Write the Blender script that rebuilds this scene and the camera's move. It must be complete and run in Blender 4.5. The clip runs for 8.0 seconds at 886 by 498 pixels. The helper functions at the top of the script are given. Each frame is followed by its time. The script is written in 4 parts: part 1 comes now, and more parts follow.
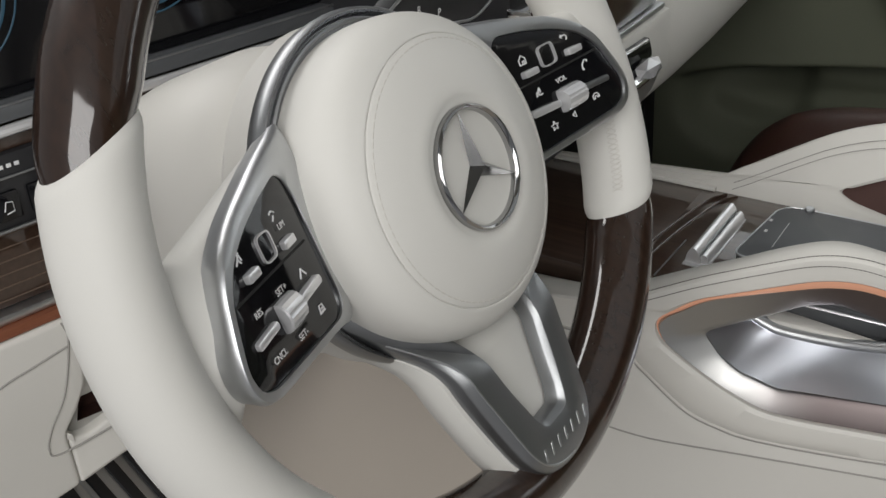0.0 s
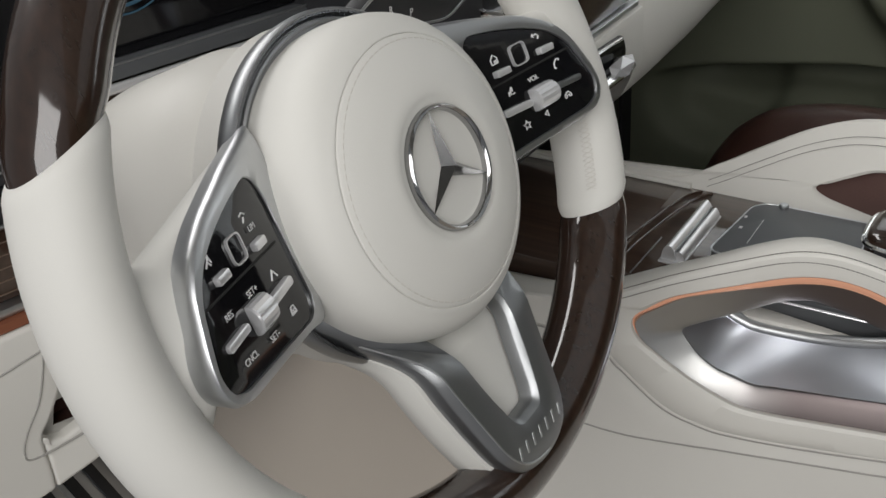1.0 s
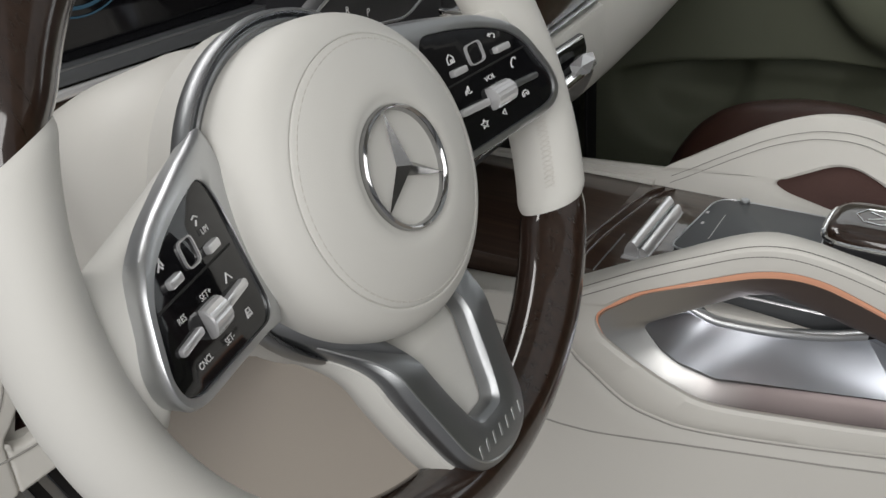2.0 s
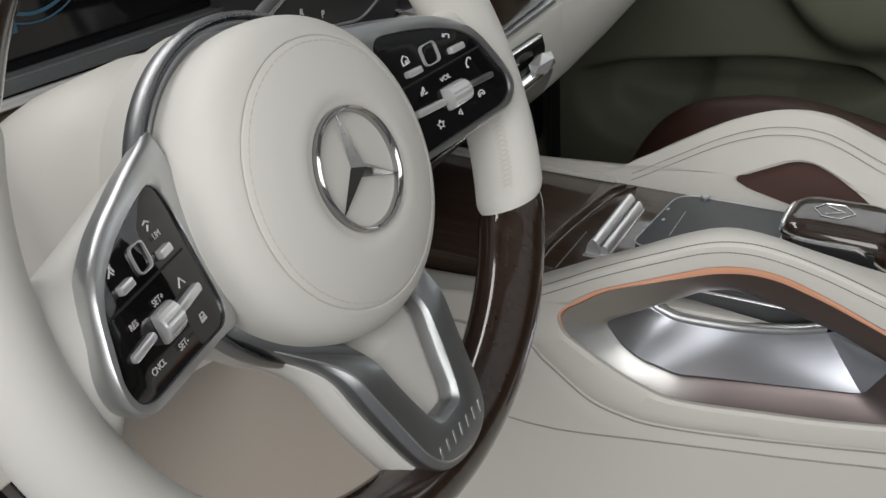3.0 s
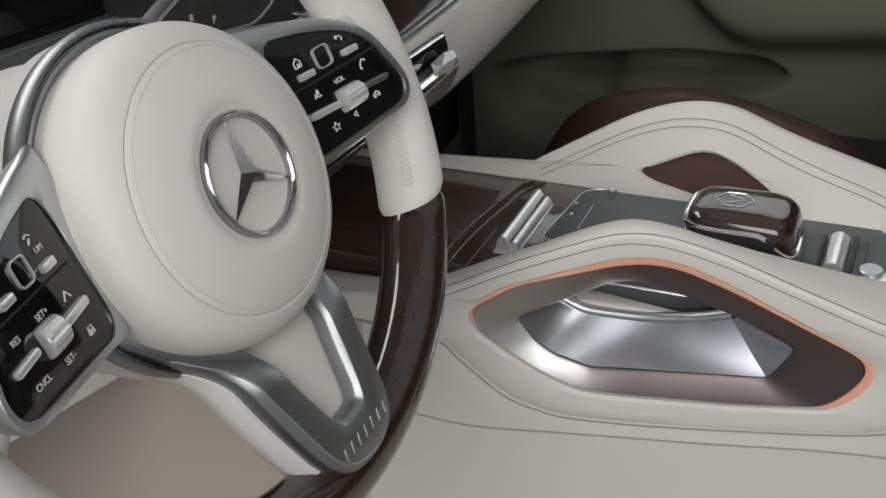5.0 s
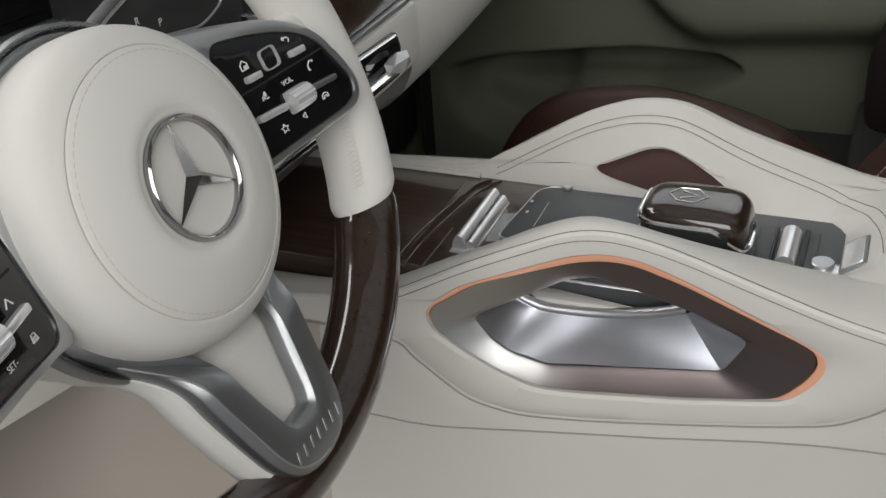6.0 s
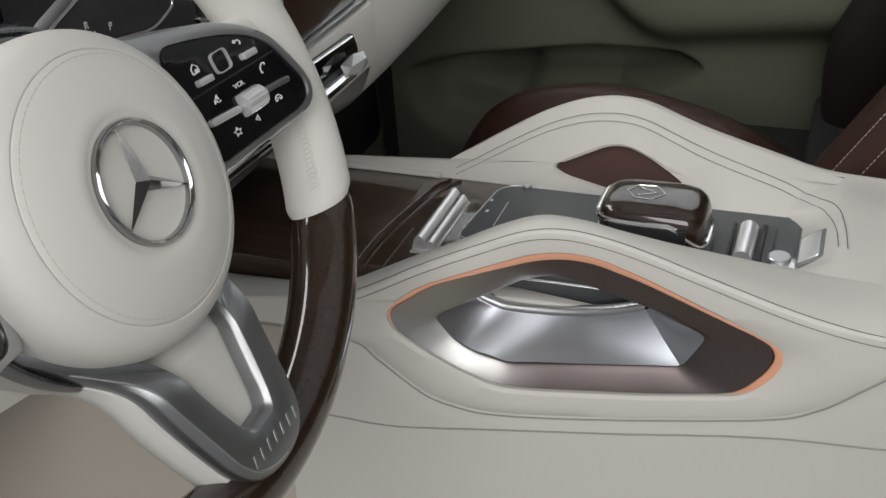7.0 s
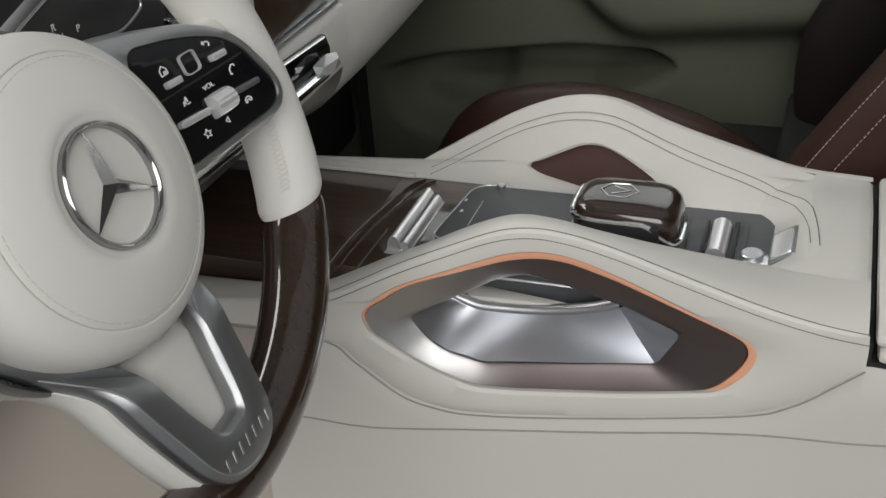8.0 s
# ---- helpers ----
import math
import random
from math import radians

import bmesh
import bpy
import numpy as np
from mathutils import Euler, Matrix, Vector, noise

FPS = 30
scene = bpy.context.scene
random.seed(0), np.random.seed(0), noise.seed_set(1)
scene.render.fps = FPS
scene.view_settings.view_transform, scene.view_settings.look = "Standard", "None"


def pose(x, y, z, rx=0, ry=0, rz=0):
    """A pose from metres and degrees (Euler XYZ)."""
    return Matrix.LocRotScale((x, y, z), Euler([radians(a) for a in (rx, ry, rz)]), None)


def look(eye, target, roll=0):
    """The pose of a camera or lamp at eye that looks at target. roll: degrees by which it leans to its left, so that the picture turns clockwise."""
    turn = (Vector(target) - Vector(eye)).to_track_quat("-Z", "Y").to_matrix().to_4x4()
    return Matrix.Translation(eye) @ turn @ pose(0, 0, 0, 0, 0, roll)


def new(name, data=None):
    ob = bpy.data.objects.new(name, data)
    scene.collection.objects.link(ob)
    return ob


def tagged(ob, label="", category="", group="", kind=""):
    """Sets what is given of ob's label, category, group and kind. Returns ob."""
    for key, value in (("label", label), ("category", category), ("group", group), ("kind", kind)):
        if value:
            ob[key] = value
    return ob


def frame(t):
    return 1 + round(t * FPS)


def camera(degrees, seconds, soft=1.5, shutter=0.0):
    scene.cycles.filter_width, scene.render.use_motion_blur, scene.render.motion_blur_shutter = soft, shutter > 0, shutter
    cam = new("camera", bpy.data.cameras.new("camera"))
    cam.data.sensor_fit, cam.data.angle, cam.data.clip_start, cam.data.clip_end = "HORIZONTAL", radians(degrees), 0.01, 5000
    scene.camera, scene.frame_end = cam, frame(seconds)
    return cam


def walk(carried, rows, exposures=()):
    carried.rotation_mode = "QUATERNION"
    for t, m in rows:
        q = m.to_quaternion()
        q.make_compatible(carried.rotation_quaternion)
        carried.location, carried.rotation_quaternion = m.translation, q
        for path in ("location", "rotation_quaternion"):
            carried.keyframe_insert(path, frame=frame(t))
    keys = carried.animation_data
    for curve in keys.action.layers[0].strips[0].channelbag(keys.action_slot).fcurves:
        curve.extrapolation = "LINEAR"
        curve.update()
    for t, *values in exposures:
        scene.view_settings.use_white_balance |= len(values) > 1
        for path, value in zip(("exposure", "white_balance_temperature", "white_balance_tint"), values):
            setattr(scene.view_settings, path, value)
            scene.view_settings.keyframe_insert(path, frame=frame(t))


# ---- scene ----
# ---- camera ----
cam = camera(44.0, 8.0)
walk(cam, [
    (0, pose(-0.3657, -0.2328, 0.9107, 59.83, 3.64, -57.08)),
    (0.5, pose(-0.3648, -0.2354, 0.9120, 59.70, 3.64, -57.45)),
    (1, pose(-0.3635, -0.2366, 0.9111, 59.70, 3.64, -58.16)),
    (1.5, pose(-0.3616, -0.2397, 0.9114, 59.60, 3.60, -58.96)),
    (3, pose(-0.3568, -0.2492, 0.9110, 59.45, 3.70, -61.55)),
    (3.5, pose(-0.3552, -0.2530, 0.9110, 59.39, 3.73, -62.57)),
    (4, pose(-0.3533, -0.2562, 0.9106, 59.32, 3.71, -63.58)),
    (4.5, pose(-0.3517, -0.2602, 0.9105, 59.26, 3.75, -64.69)),
    (6, pose(-0.3467, -0.2713, 0.9098, 59.05, 3.75, -67.78)),
    (6.5, pose(-0.3450, -0.2753, 0.9100, 58.96, 3.75, -68.75)),
    (7, pose(-0.3439, -0.2783, 0.9100, 58.90, 3.74, -69.61)),
    (7.5, pose(-0.3428, -0.2817, 0.9102, 58.82, 3.77, -70.37)),
    (8, pose(-0.3418, -0.2817, 0.9096, 58.81, 3.68, -70.82)),
])

# ---- light: a soft studio light outside the open driver's door, one over the windscreen, daylight in the side window, an added fill lamp over the roof ----
world = bpy.data.worlds.new("studio")
scene.world = world
world.use_nodes = True
world.node_tree.nodes["Background"].inputs[0].default_value = (0.80, 0.82, 0.85, 1)
world.node_tree.nodes["Background"].inputs[1].default_value = 0.23
scene.view_settings.exposure = 0.0


def softbox(name, eye, target, sx, sy, watts, colour=(1, 0.985, 0.97)):
    d = bpy.data.lights.new(name, "AREA")
    d.shape, d.size, d.size_y, d.energy, d.color = "RECTANGLE", sx, sy, watts, colour
    ob = new(name, d)
    ob.matrix_world = look(eye, target)
    return ob


softbox("door_softbox", (-2.1, -0.85, 2.15), (0.1, -0.1, 0.62), 2.4, 2.0, 70)
softbox("windscreen_softbox", (0.3, 1.6, 2.1), (0.2, 0.0, 0.6), 1.6, 0.8, 24)
# added fill lamp, brightens metal that faces up
softbox("roof_fill_light", (0.36, -0.40, 1.24), (0.36, -0.40, 0.5), 0.74, 1.0, 0.4, (0.97, 0.985, 1.0))
softbox("passenger_window_daylight", (1.10, -0.30, 0.94), (0.3, -0.25, 0.80), 1.30, 0.40, 1.8, (0.96, 0.98, 1.0))


# ---- materials ----
def mat(name, colour, rough=0.5, metal=0.0, grain=0.0, scale=400.0, vary=0.06, coat=0.0, stretch=(1, 1, 1), dark=None, spec=0.5, patch=9.0, coat_rough=0.04):
    """A surface with two scales of variation: broad patches in colour and gloss, fine grain in relief."""
    m = bpy.data.materials.new(name)
    m.use_nodes = True
    nt = m.node_tree
    b = nt.nodes["Principled BSDF"]
    b.inputs["Metallic"].default_value = metal
    b.inputs["Coat Weight"].default_value = coat
    b.inputs["Coat Roughness"].default_value = coat_rough
    b.inputs["Coat IOR"].default_value = 1.7
    b.inputs["Specular IOR Level"].default_value = spec
    tc = nt.nodes.new("ShaderNodeTexCoord")
    mp = nt.nodes.new("ShaderNodeMapping")
    mp.inputs["Scale"].default_value = stretch
    nt.links.new(tc.outputs["Object"], mp.inputs[0])
    big = nt.nodes.new("ShaderNodeTexNoise")
    big.inputs["Scale"].default_value, big.inputs["Detail"].default_value = patch, 4
    nt.links.new(mp.outputs[0], big.inputs["Vector"])
    ramp = nt.nodes.new("ShaderNodeMix")
    ramp.data_type = "RGBA"
    low = dark or tuple(c * (1 - vary) for c in colour)
    high = colour if dark else tuple(min(1, c * (1 + vary)) for c in colour)
    ramp.inputs[6].default_value, ramp.inputs[7].default_value = (*low, 1), (*high, 1)
    nt.links.new(big.outputs[0], ramp.inputs[0])
    nt.links.new(ramp.outputs[2], b.inputs["Base Color"])
    rr = nt.nodes.new("ShaderNodeMapRange")
    rr.inputs[3].default_value, rr.inputs[4].default_value = max(0.02, rough * 0.85), min(1, rough * 1.15)
    fine = nt.nodes.new("ShaderNodeTexNoise")
    fine.inputs["Scale"].default_value, fine.inputs["Detail"].default_value = scale, 3
    nt.links.new(mp.outputs[0], fine.inputs["Vector"])
    nt.links.new(fine.outputs[0], rr.inputs[0])
    nt.links.new(rr.outputs[0], b.inputs["Roughness"])
    if grain:
        bp = nt.nodes.new("ShaderNodeBump")
        bp.inputs["Strength"].default_value, bp.inputs["Distance"].default_value = grain, 0.0006
        nt.links.new(fine.outputs[0], bp.inputs["Height"])
        nt.links.new(bp.outputs[0], b.inputs["Normal"])
    return m


def wood(name, dark, light, axis=0, rough=0.25):
    """Open dark wood under clear lacquer: long fibres along one axis."""
    st = [1.0, 1.0, 1.0]
    st[axis] = 0.04
    m = mat(name, light, rough, 0, 0.05, 500, coat=1.0, stretch=st, dark=dark, patch=260, spec=0.15, coat_rough=0.07 if axis == 1 and rough > 0.35 else 0.05)
    return m


CREAM = mat("cream_leather", (0.62, 0.605, 0.565), 0.5, 0, 0.12, 1400, 0.02, spec=0.35)
CREAM_SMOOTH = mat("cream_smooth_leather", (0.63, 0.62, 0.585), 0.58, 0, 0.10, 1500, 0.02, spec=0.28)
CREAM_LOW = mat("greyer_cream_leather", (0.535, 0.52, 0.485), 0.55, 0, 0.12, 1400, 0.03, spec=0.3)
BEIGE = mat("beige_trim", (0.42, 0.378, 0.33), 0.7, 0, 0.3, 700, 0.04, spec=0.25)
# cream door trim with the shade of the far side put into its colour
DOORSKIN = mat("shade_darkened_door_trim", (0.112, 0.120, 0.085), 0.65, 0, 0.3, 500, 0.05, spec=0.3)
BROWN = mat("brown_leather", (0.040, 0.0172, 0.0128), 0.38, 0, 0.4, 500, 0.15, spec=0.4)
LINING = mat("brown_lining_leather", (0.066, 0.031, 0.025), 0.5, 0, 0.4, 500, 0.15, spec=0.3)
# darker copy of the brown leather, shade in its colour; also the piping
DARKBROWN = mat("dark_shaded_brown_leather", (0.009, 0.0055, 0.005), 0.65, 0, 0.2, 500, 0.15, spec=0.2)
SILVER = mat("satin_silver", (0.55, 0.56, 0.57), 0.38, 1, 0, 900, 0.03)
SILVER_DARK = mat("dark_satin_silver", (0.33, 0.338, 0.345), 0.42, 1, 0, 900, 0.04)
BEZEL = mat("blue_black_satin_metal", (0.19, 0.195, 0.21), 0.28, 1, 0, 900, 0.04)
PALE = mat("pale_silver", (0.80, 0.80, 0.81), 0.24, 0.62, 0, 900, 0.03)
SCOOP = mat("brushed_scoop_silver", (0.59, 0.615, 0.67), 0.30, 1, 0, 900, 0.03)
# emblem chrome: reflected dark surroundings are put into the two base colours
EMBLEM = mat("chrome_with_dark_reflection", (0.42, 0.42, 0.42), 0.10, 1, 0, 300, 0.02)
EMBLEM_ARM = mat("satin_chrome_with_dark_reflection", (0.21, 0.21, 0.21), 0.20, 1, 0, 300, 0.02)
CHROME = mat("chrome", (0.80, 0.80, 0.80), 0.07, 1, 0, 300, 0.02)
GLOSS = mat("gloss_black", (0.006, 0.006, 0.007), 0.07, 0, 0, 300, 0.2, spec=0.5)
SOFTBLACK = mat("soft_black", (0.018, 0.018, 0.02), 0.4, 0, 0.1, 700, 0.1)
GREY = mat("dark_grey_panel", (0.10, 0.105, 0.11), 0.42, 0.2, 0, 40, 0.05)
WOOD = wood("dark_walnut_lacquer", (0.018, 0.010, 0.007), (0.078, 0.046, 0.032), 1, 0.3)
WOOD_RIM = wood("brown_rim_wood", (0.009, 0.0048, 0.003), (0.036, 0.018, 0.011), 1, 0.4)
PRINT = mat("white_print", (0.75, 0.75, 0.75), 0.5)
LEATHERTHREAD = mat("leather_coloured_thread", (0.585, 0.565, 0.525), 0.7, vary=0.02)
DARKTHREAD = mat("dark_thread", (0.16, 0.15, 0.14), 0.8, vary=0.05)
CREAMTHREAD = mat("cream_thread", (0.55, 0.48, 0.42), 0.7, vary=0.05)
SEAMDARK = mat("seam_crease", (0.30, 0.29, 0.27), 0.8, vary=0.05)
GAP = mat("black_gap", (0.01, 0.01, 0.01), 0.8, vary=0.1)
CARPET = mat("beige_carpet", (0.40, 0.36, 0.31), 0.95, 0, 1.0, 600, 0.1)
HEADLINER = mat("pale_headliner", (0.55, 0.54, 0.5), 0.9, 0, 0.3, 500, 0.04)


GLASS = mat("clear_glass", (0.95, 0.97, 0.96), 0.02, vary=0.01)
GLASS.node_tree.nodes["Principled BSDF"].inputs["Transmission Weight"].default_value = 1.0
LIGHTSTRIP = mat("lit_copper_strip", (0.74, 0.39, 0.26), 0.4, 0.3, 0, 300, 0.04)
LIGHTSTRIP.node_tree.nodes["Principled BSDF"].inputs["Emission Color"].default_value = (1.0, 0.46, 0.27, 1)
LIGHTSTRIP.node_tree.nodes["Principled BSDF"].inputs["Emission Strength"].default_value = 0.12


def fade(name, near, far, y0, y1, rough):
    """Satin metal with a reflection painted in: its colour runs from one tone to another along the car."""
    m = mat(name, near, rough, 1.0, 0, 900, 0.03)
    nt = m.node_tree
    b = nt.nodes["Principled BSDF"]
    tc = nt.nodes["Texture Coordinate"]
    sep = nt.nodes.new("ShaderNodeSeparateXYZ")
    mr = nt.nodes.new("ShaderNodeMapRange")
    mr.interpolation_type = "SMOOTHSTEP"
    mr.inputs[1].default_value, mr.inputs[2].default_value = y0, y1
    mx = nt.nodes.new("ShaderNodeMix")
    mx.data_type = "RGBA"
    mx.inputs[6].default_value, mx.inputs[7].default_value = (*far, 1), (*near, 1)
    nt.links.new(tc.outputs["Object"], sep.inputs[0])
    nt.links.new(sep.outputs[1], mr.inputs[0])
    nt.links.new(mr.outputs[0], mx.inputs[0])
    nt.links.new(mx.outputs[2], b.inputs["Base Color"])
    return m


# silver front end and brown rear end are a reflection put into the colour
PANEL = fade("satin_painted_reflection", (0.47, 0.47, 0.46), (0.17, 0.143, 0.14), -0.105, -0.015, 0.38)

# ---- mesh helpers ----
def mesh_of(name, bm, material, angle=32):
    bmesh.ops.remove_doubles(bm, verts=bm.verts, dist=1e-6)
    bmesh.ops.recalc_face_normals(bm, faces=bm.faces)
    me = bpy.data.meshes.new(name)
    bm.to_mesh(me)
    bm.free()
    me.materials.append(material)
    me.shade_smooth()
    me.set_sharp_from_angle(angle=radians(angle))
    return me


def part(name, bm, material, parent=None, label="", angle=32):
    ob = new(name, mesh_of(name, bm, material, angle))
    ob.parent = parent
    if label:
        tagged(ob, label)
    return ob


def thing(name, label, category, at=(0, 0, 0), kind="", group="", m=None):
    ob = new(name)
    ob.matrix_world = m if m else Matrix.Translation(at)
    ob.empty_display_size = 0.02
    return tagged(ob, label, category, group, kind)


def skin(bm, rings, closed=True, cap=False):
    """Quads between rows of points of equal length."""
    rows = [[bm.verts.new(p) for p in r] for r in rings]
    n = len(rows[0])
    for a, b in zip(rows, rows[1:]):
        for i in range(n if closed else n - 1):
            j = (i + 1) % n
            bm.faces.new((a[i], a[j], b[j], b[i]))
    if cap:
        bm.faces.new(rows[0])
        bm.faces.new(rows[-1])
    return rows


def rounded(pts, r, n=5):
    """A closed outline with its corners filleted."""
    out = []
    pts = [Vector(p) for p in pts]
    for i, p in enumerate(pts):
        a, b = pts[i - 1] - p, pts[(i + 1) % len(pts)] - p
        k = min(r, a.length * 0.48, b.length * 0.48)
        a, b = p + a.normalized() * k, p + b.normalized() * k
        for s in range(n + 1):
            t = s / n
            out.append(a * (1 - t) ** 2 + p * 2 * t * (1 - t) + b * t * t)
    return out


def polar(outline, c, n):
    """The outline met by n rays from c."""
    out, c = [], Vector(c)
    for k in range(n):
        w = 2 * math.pi * k / n
        d = Vector((math.cos(w), math.sin(w)))
        best = None
        for i in range(len(outline)):
            a, b = Vector(outline[i - 1]) - c, Vector(outline[i]) - c
            e = b - a
            det = d.x * -e.y + e.x * d.y
            if abs(det) < 1e-12:
                continue
            s = (a.x * -e.y + e.x * a.y) / det
            t = (d.x * a.y - a.x * d.y) / det
            if s > 0 and -1e-6 <= t <= 1 + 1e-6 and (best is None or s > best):
                best = s
        out.append(c + d * (best or 0.001))
    return out


def curve_of(pts, n):
    """A smooth path of n points through the given ones."""
    pts = [Vector(p) for p in pts]
    ext = [2 * pts[0] - pts[1], *pts, 2 * pts[-1] - pts[-2]]
    out = []
    for k in range(n):
        s = k / (n - 1) * (len(pts) - 1)
        i = min(int(s), len(pts) - 2)
        t = s - i
        a, b, c, d = ext[i:i + 4]
        out.append(0.5 * (2 * b + (c - a) * t + (2 * a - 5 * b + 4 * c - d) * t * t + (3 * b - a - 3 * c + d) * t ** 3))
    return out


def tube(bm, path, rx, rz=None, seg=10, closed=False, up=(0, 0, 1), cap=True):
    """A round or oval bar along a path."""
    path, up, rings = [Vector(p) for p in path], Vector(up), []
    n = len(path)
    for i, p in enumerate(path):
        a, b = (path[i - 1], path[(i + 1) % n]) if closed else (path[max(i - 1, 0)], path[min(i + 1, n - 1)])
        t = (b - a).normalized()
        side = t.cross(up)
        side = side.normalized() if side.length > 1e-6 else t.orthogonal().normalized()
        top = side.cross(t)
        rings.append([p + side * rx * math.cos(w) + top * (rz or rx) * math.sin(w) for w in (2 * math.pi * k / seg for k in range(seg))])
    if closed:
        rings.append(rings[0])
    skin(bm, rings, True, cap and not closed)
    return bm


def slab(outline, lo, hi, bevel=0.001, fn=None, seg=2, back=False):
    """An outline in the first two axes, thick along the third, with rounded front edges; fn maps the points into place."""
    bm = bmesh.new()
    o = [Vector((p[0], p[1])) for p in outline]
    area = sum(o[i - 1].x * o[i].y - o[i].x * o[i - 1].y for i in range(len(o)))
    if area < 0:
        o.reverse()

    def inset(k):
        out = []
        for i, p in enumerate(o):
            e = (o[(i + 1) % len(o)] - o[i - 1]).normalized()
            out.append(p + Vector((-e.y, e.x)) * k)
        return out
    loops = [[Vector((*p, lo)) for p in o]]
    for s in range(seg + 1):
        w = s / seg * math.pi / 2
        loops.append([Vector((*p, hi - bevel + bevel * math.sin(w))) for p in inset(bevel * (1 - math.cos(w)))])
    rows = skin(bm, loops)
    bm.faces.new(rows[-1])
    bm.faces.new(rows[0])
    bmesh.ops.triangulate(bm, faces=[f for f in bm.faces if len(f.verts) > 4])
    if fn:
        for v in bm.verts:
            v.co = fn(v.co)
    return bm


def box(x0, x1, y0, y1, z0, z1, bevel=0.004, seg=2):
    bm = bmesh.new()
    bmesh.ops.create_cube(bm, size=1)
    for v in bm.verts:
        v.co = Vector(((x0 + x1) / 2 + v.co.x * (x1 - x0), (y0 + y1) / 2 + v.co.y * (y1 - y0), (z0 + z1) / 2 + v.co.z * (z1 - z0)))
    if bevel:
        bmesh.ops.bevel(bm, geom=bm.edges[:], offset=bevel, segments=seg, profile=0.5, affect="EDGES")
    return bm


def lettering(word, size, m, material, parent, name="lettering"):
    """Raised print in the built-in font, as a mesh."""
    cu = bpy.data.curves.new("print", "FONT")
    cu.body, cu.size, cu.align_x, cu.align_y, cu.extrude = word, size, "CENTER", "CENTER", 0.00012
    tmp = bpy.data.objects.new("print", cu)
    me = bpy.data.meshes.new_from_object(tmp)
    bpy.data.objects.remove(tmp)
    bpy.data.curves.remove(cu)
    me.transform(m)
    me.materials.clear()
    me.materials.append(material)
    ob = new(name, me)
    ob.parent = parent
    return ob


def stitches(path, gap, length, r, material, parent, name="stitching", up=(0, 0, 1), lift=0.0):
    """A row of short threads along a path, as one seam."""
    path = [Vector(p) for p in path]
    bm, run = bmesh.new(), 0.0
    for a, b in zip(path, path[1:]):
        d = b - a
        if d.length < 1e-7:
            continue
        t = d.normalized()
        while run < d.length:
            p = a + t * run
            tube(bm, [p - t * length / 2, p, p + t * length / 2], r, r * 0.8, 5, up=up)
            run += gap
        run -= d.length
    return part(name, bm, material, parent)


# ---- the cabin shell ----
def shell(name, bm, material, label, category):
    ob = part(name, bm, material)
    return tagged(ob, label, category, kind="structure")


shell("floor", box(-0.24, 1.0, -1.5, 0.95, -0.05, 0.0, 0), CARPET, "beige carpeted car floor under the seats and pedals", "floor")
# the roof's opening and pane are unseen, added to let the fill lamp in
roof = thing("ceiling", "pale fabric headliner round an added opening for fill light", "ceiling", kind="structure")
roof_bm = bmesh.new()
skin(roof_bm, [[(x, y, z) for x, y in ((x0, y0), (x1, y0), (x1, y1), (x0, y1))] for x0, x1, y0, y1, z in ((-0.24, 1.02, -1.5, 0.35, 1.2), (-0.24, 1.02, -1.5, 0.35, 1.16), (0.0, 0.72, -0.9, 0.10, 1.16), (0.0, 0.72, -0.9, 0.10, 1.2), (-0.24, 1.02, -1.5, 0.35, 1.2))])
part("headliner", roof_bm, HEADLINER, roof)
roof_pane = part("roof_pane", box(0.0, 0.72, -0.9, 0.10, 1.19, 1.194, 0), GLASS, roof, "clear pane in the added, unseen roof opening")
roof_pane.visible_shadow = False
shell("wall_rear", box(-0.24, 1.02, -1.56, -1.5, -0.05, 1.2, 0), DOORSKIN, "plain trim closing the rear of the cabin", "wall")
shell("wall_front", box(-0.24, 1.02, 0.95, 1.0, -0.05, 0.72, 0), CARPET, "carpeted bulkhead at the end of the footwells", "wall")
shell("ground", box(-6, 6, -6, 6, -0.36, -0.3, 0), mat("grey_studio_floor", (0.25, 0.25, 0.26), 0.6, 0, 0.1, 60, 0.05), "grey studio floor around the car", "ground")

# passenger door: a skin with a map pocket, an armrest bulge and a seam
door = thing("door_1", "cream leather passenger door, coloured dark olive for shade, with armrest bulge and map pocket", "car door", (0.95, 0, 0), "structure")


def ramp(v, w):
    return 1 / (1 + math.exp(-max(-40.0, min(40.0, v / w))))


def door_point(y, z):
    """Depth of the door trim: armrest bulge above a sloping line, a map pocket with a rounded rear end, a speaker hollow in front of it."""
    line = 0.428 + 7.5 * max(0.0, min(y, 0.05) + 0.07) ** 2 + 0.10 * max(0.0, -0.0759 - y)
    arm = 0.05 * ramp(z - line, 0.009) * (0.75 + 0.25 * ramp(0.56 - z, 0.03))
    lip = 0.3972 - 0.09 * max(0.0, y - 0.03) - 0.25 * max(0.0, y) ** 2 - 0.9 * max(0.0, -0.068 - y) ** 1.2
    floor_z = 0.384 - 0.062 * min(max((y + 0.0985) / 0.11, 0.0), 1.0) ** 0.75 + 2.0 * max(0.0, -0.0985 - y)
    under = ramp(lip - z, 0.0018) * ramp(z - floor_z, 0.005)
    hollow = ramp(0.074 - math.hypot(y - 0.200, (z - 0.325) * 1.25), 0.008) * ramp(lip - z, 0.003)
    return -arm + 0.085 * under * ramp(0.2 - y, 0.025) * (0.3 + 0.7 * ramp(z - floor_z - 0.018, 0.008)) + 0.05 * hollow


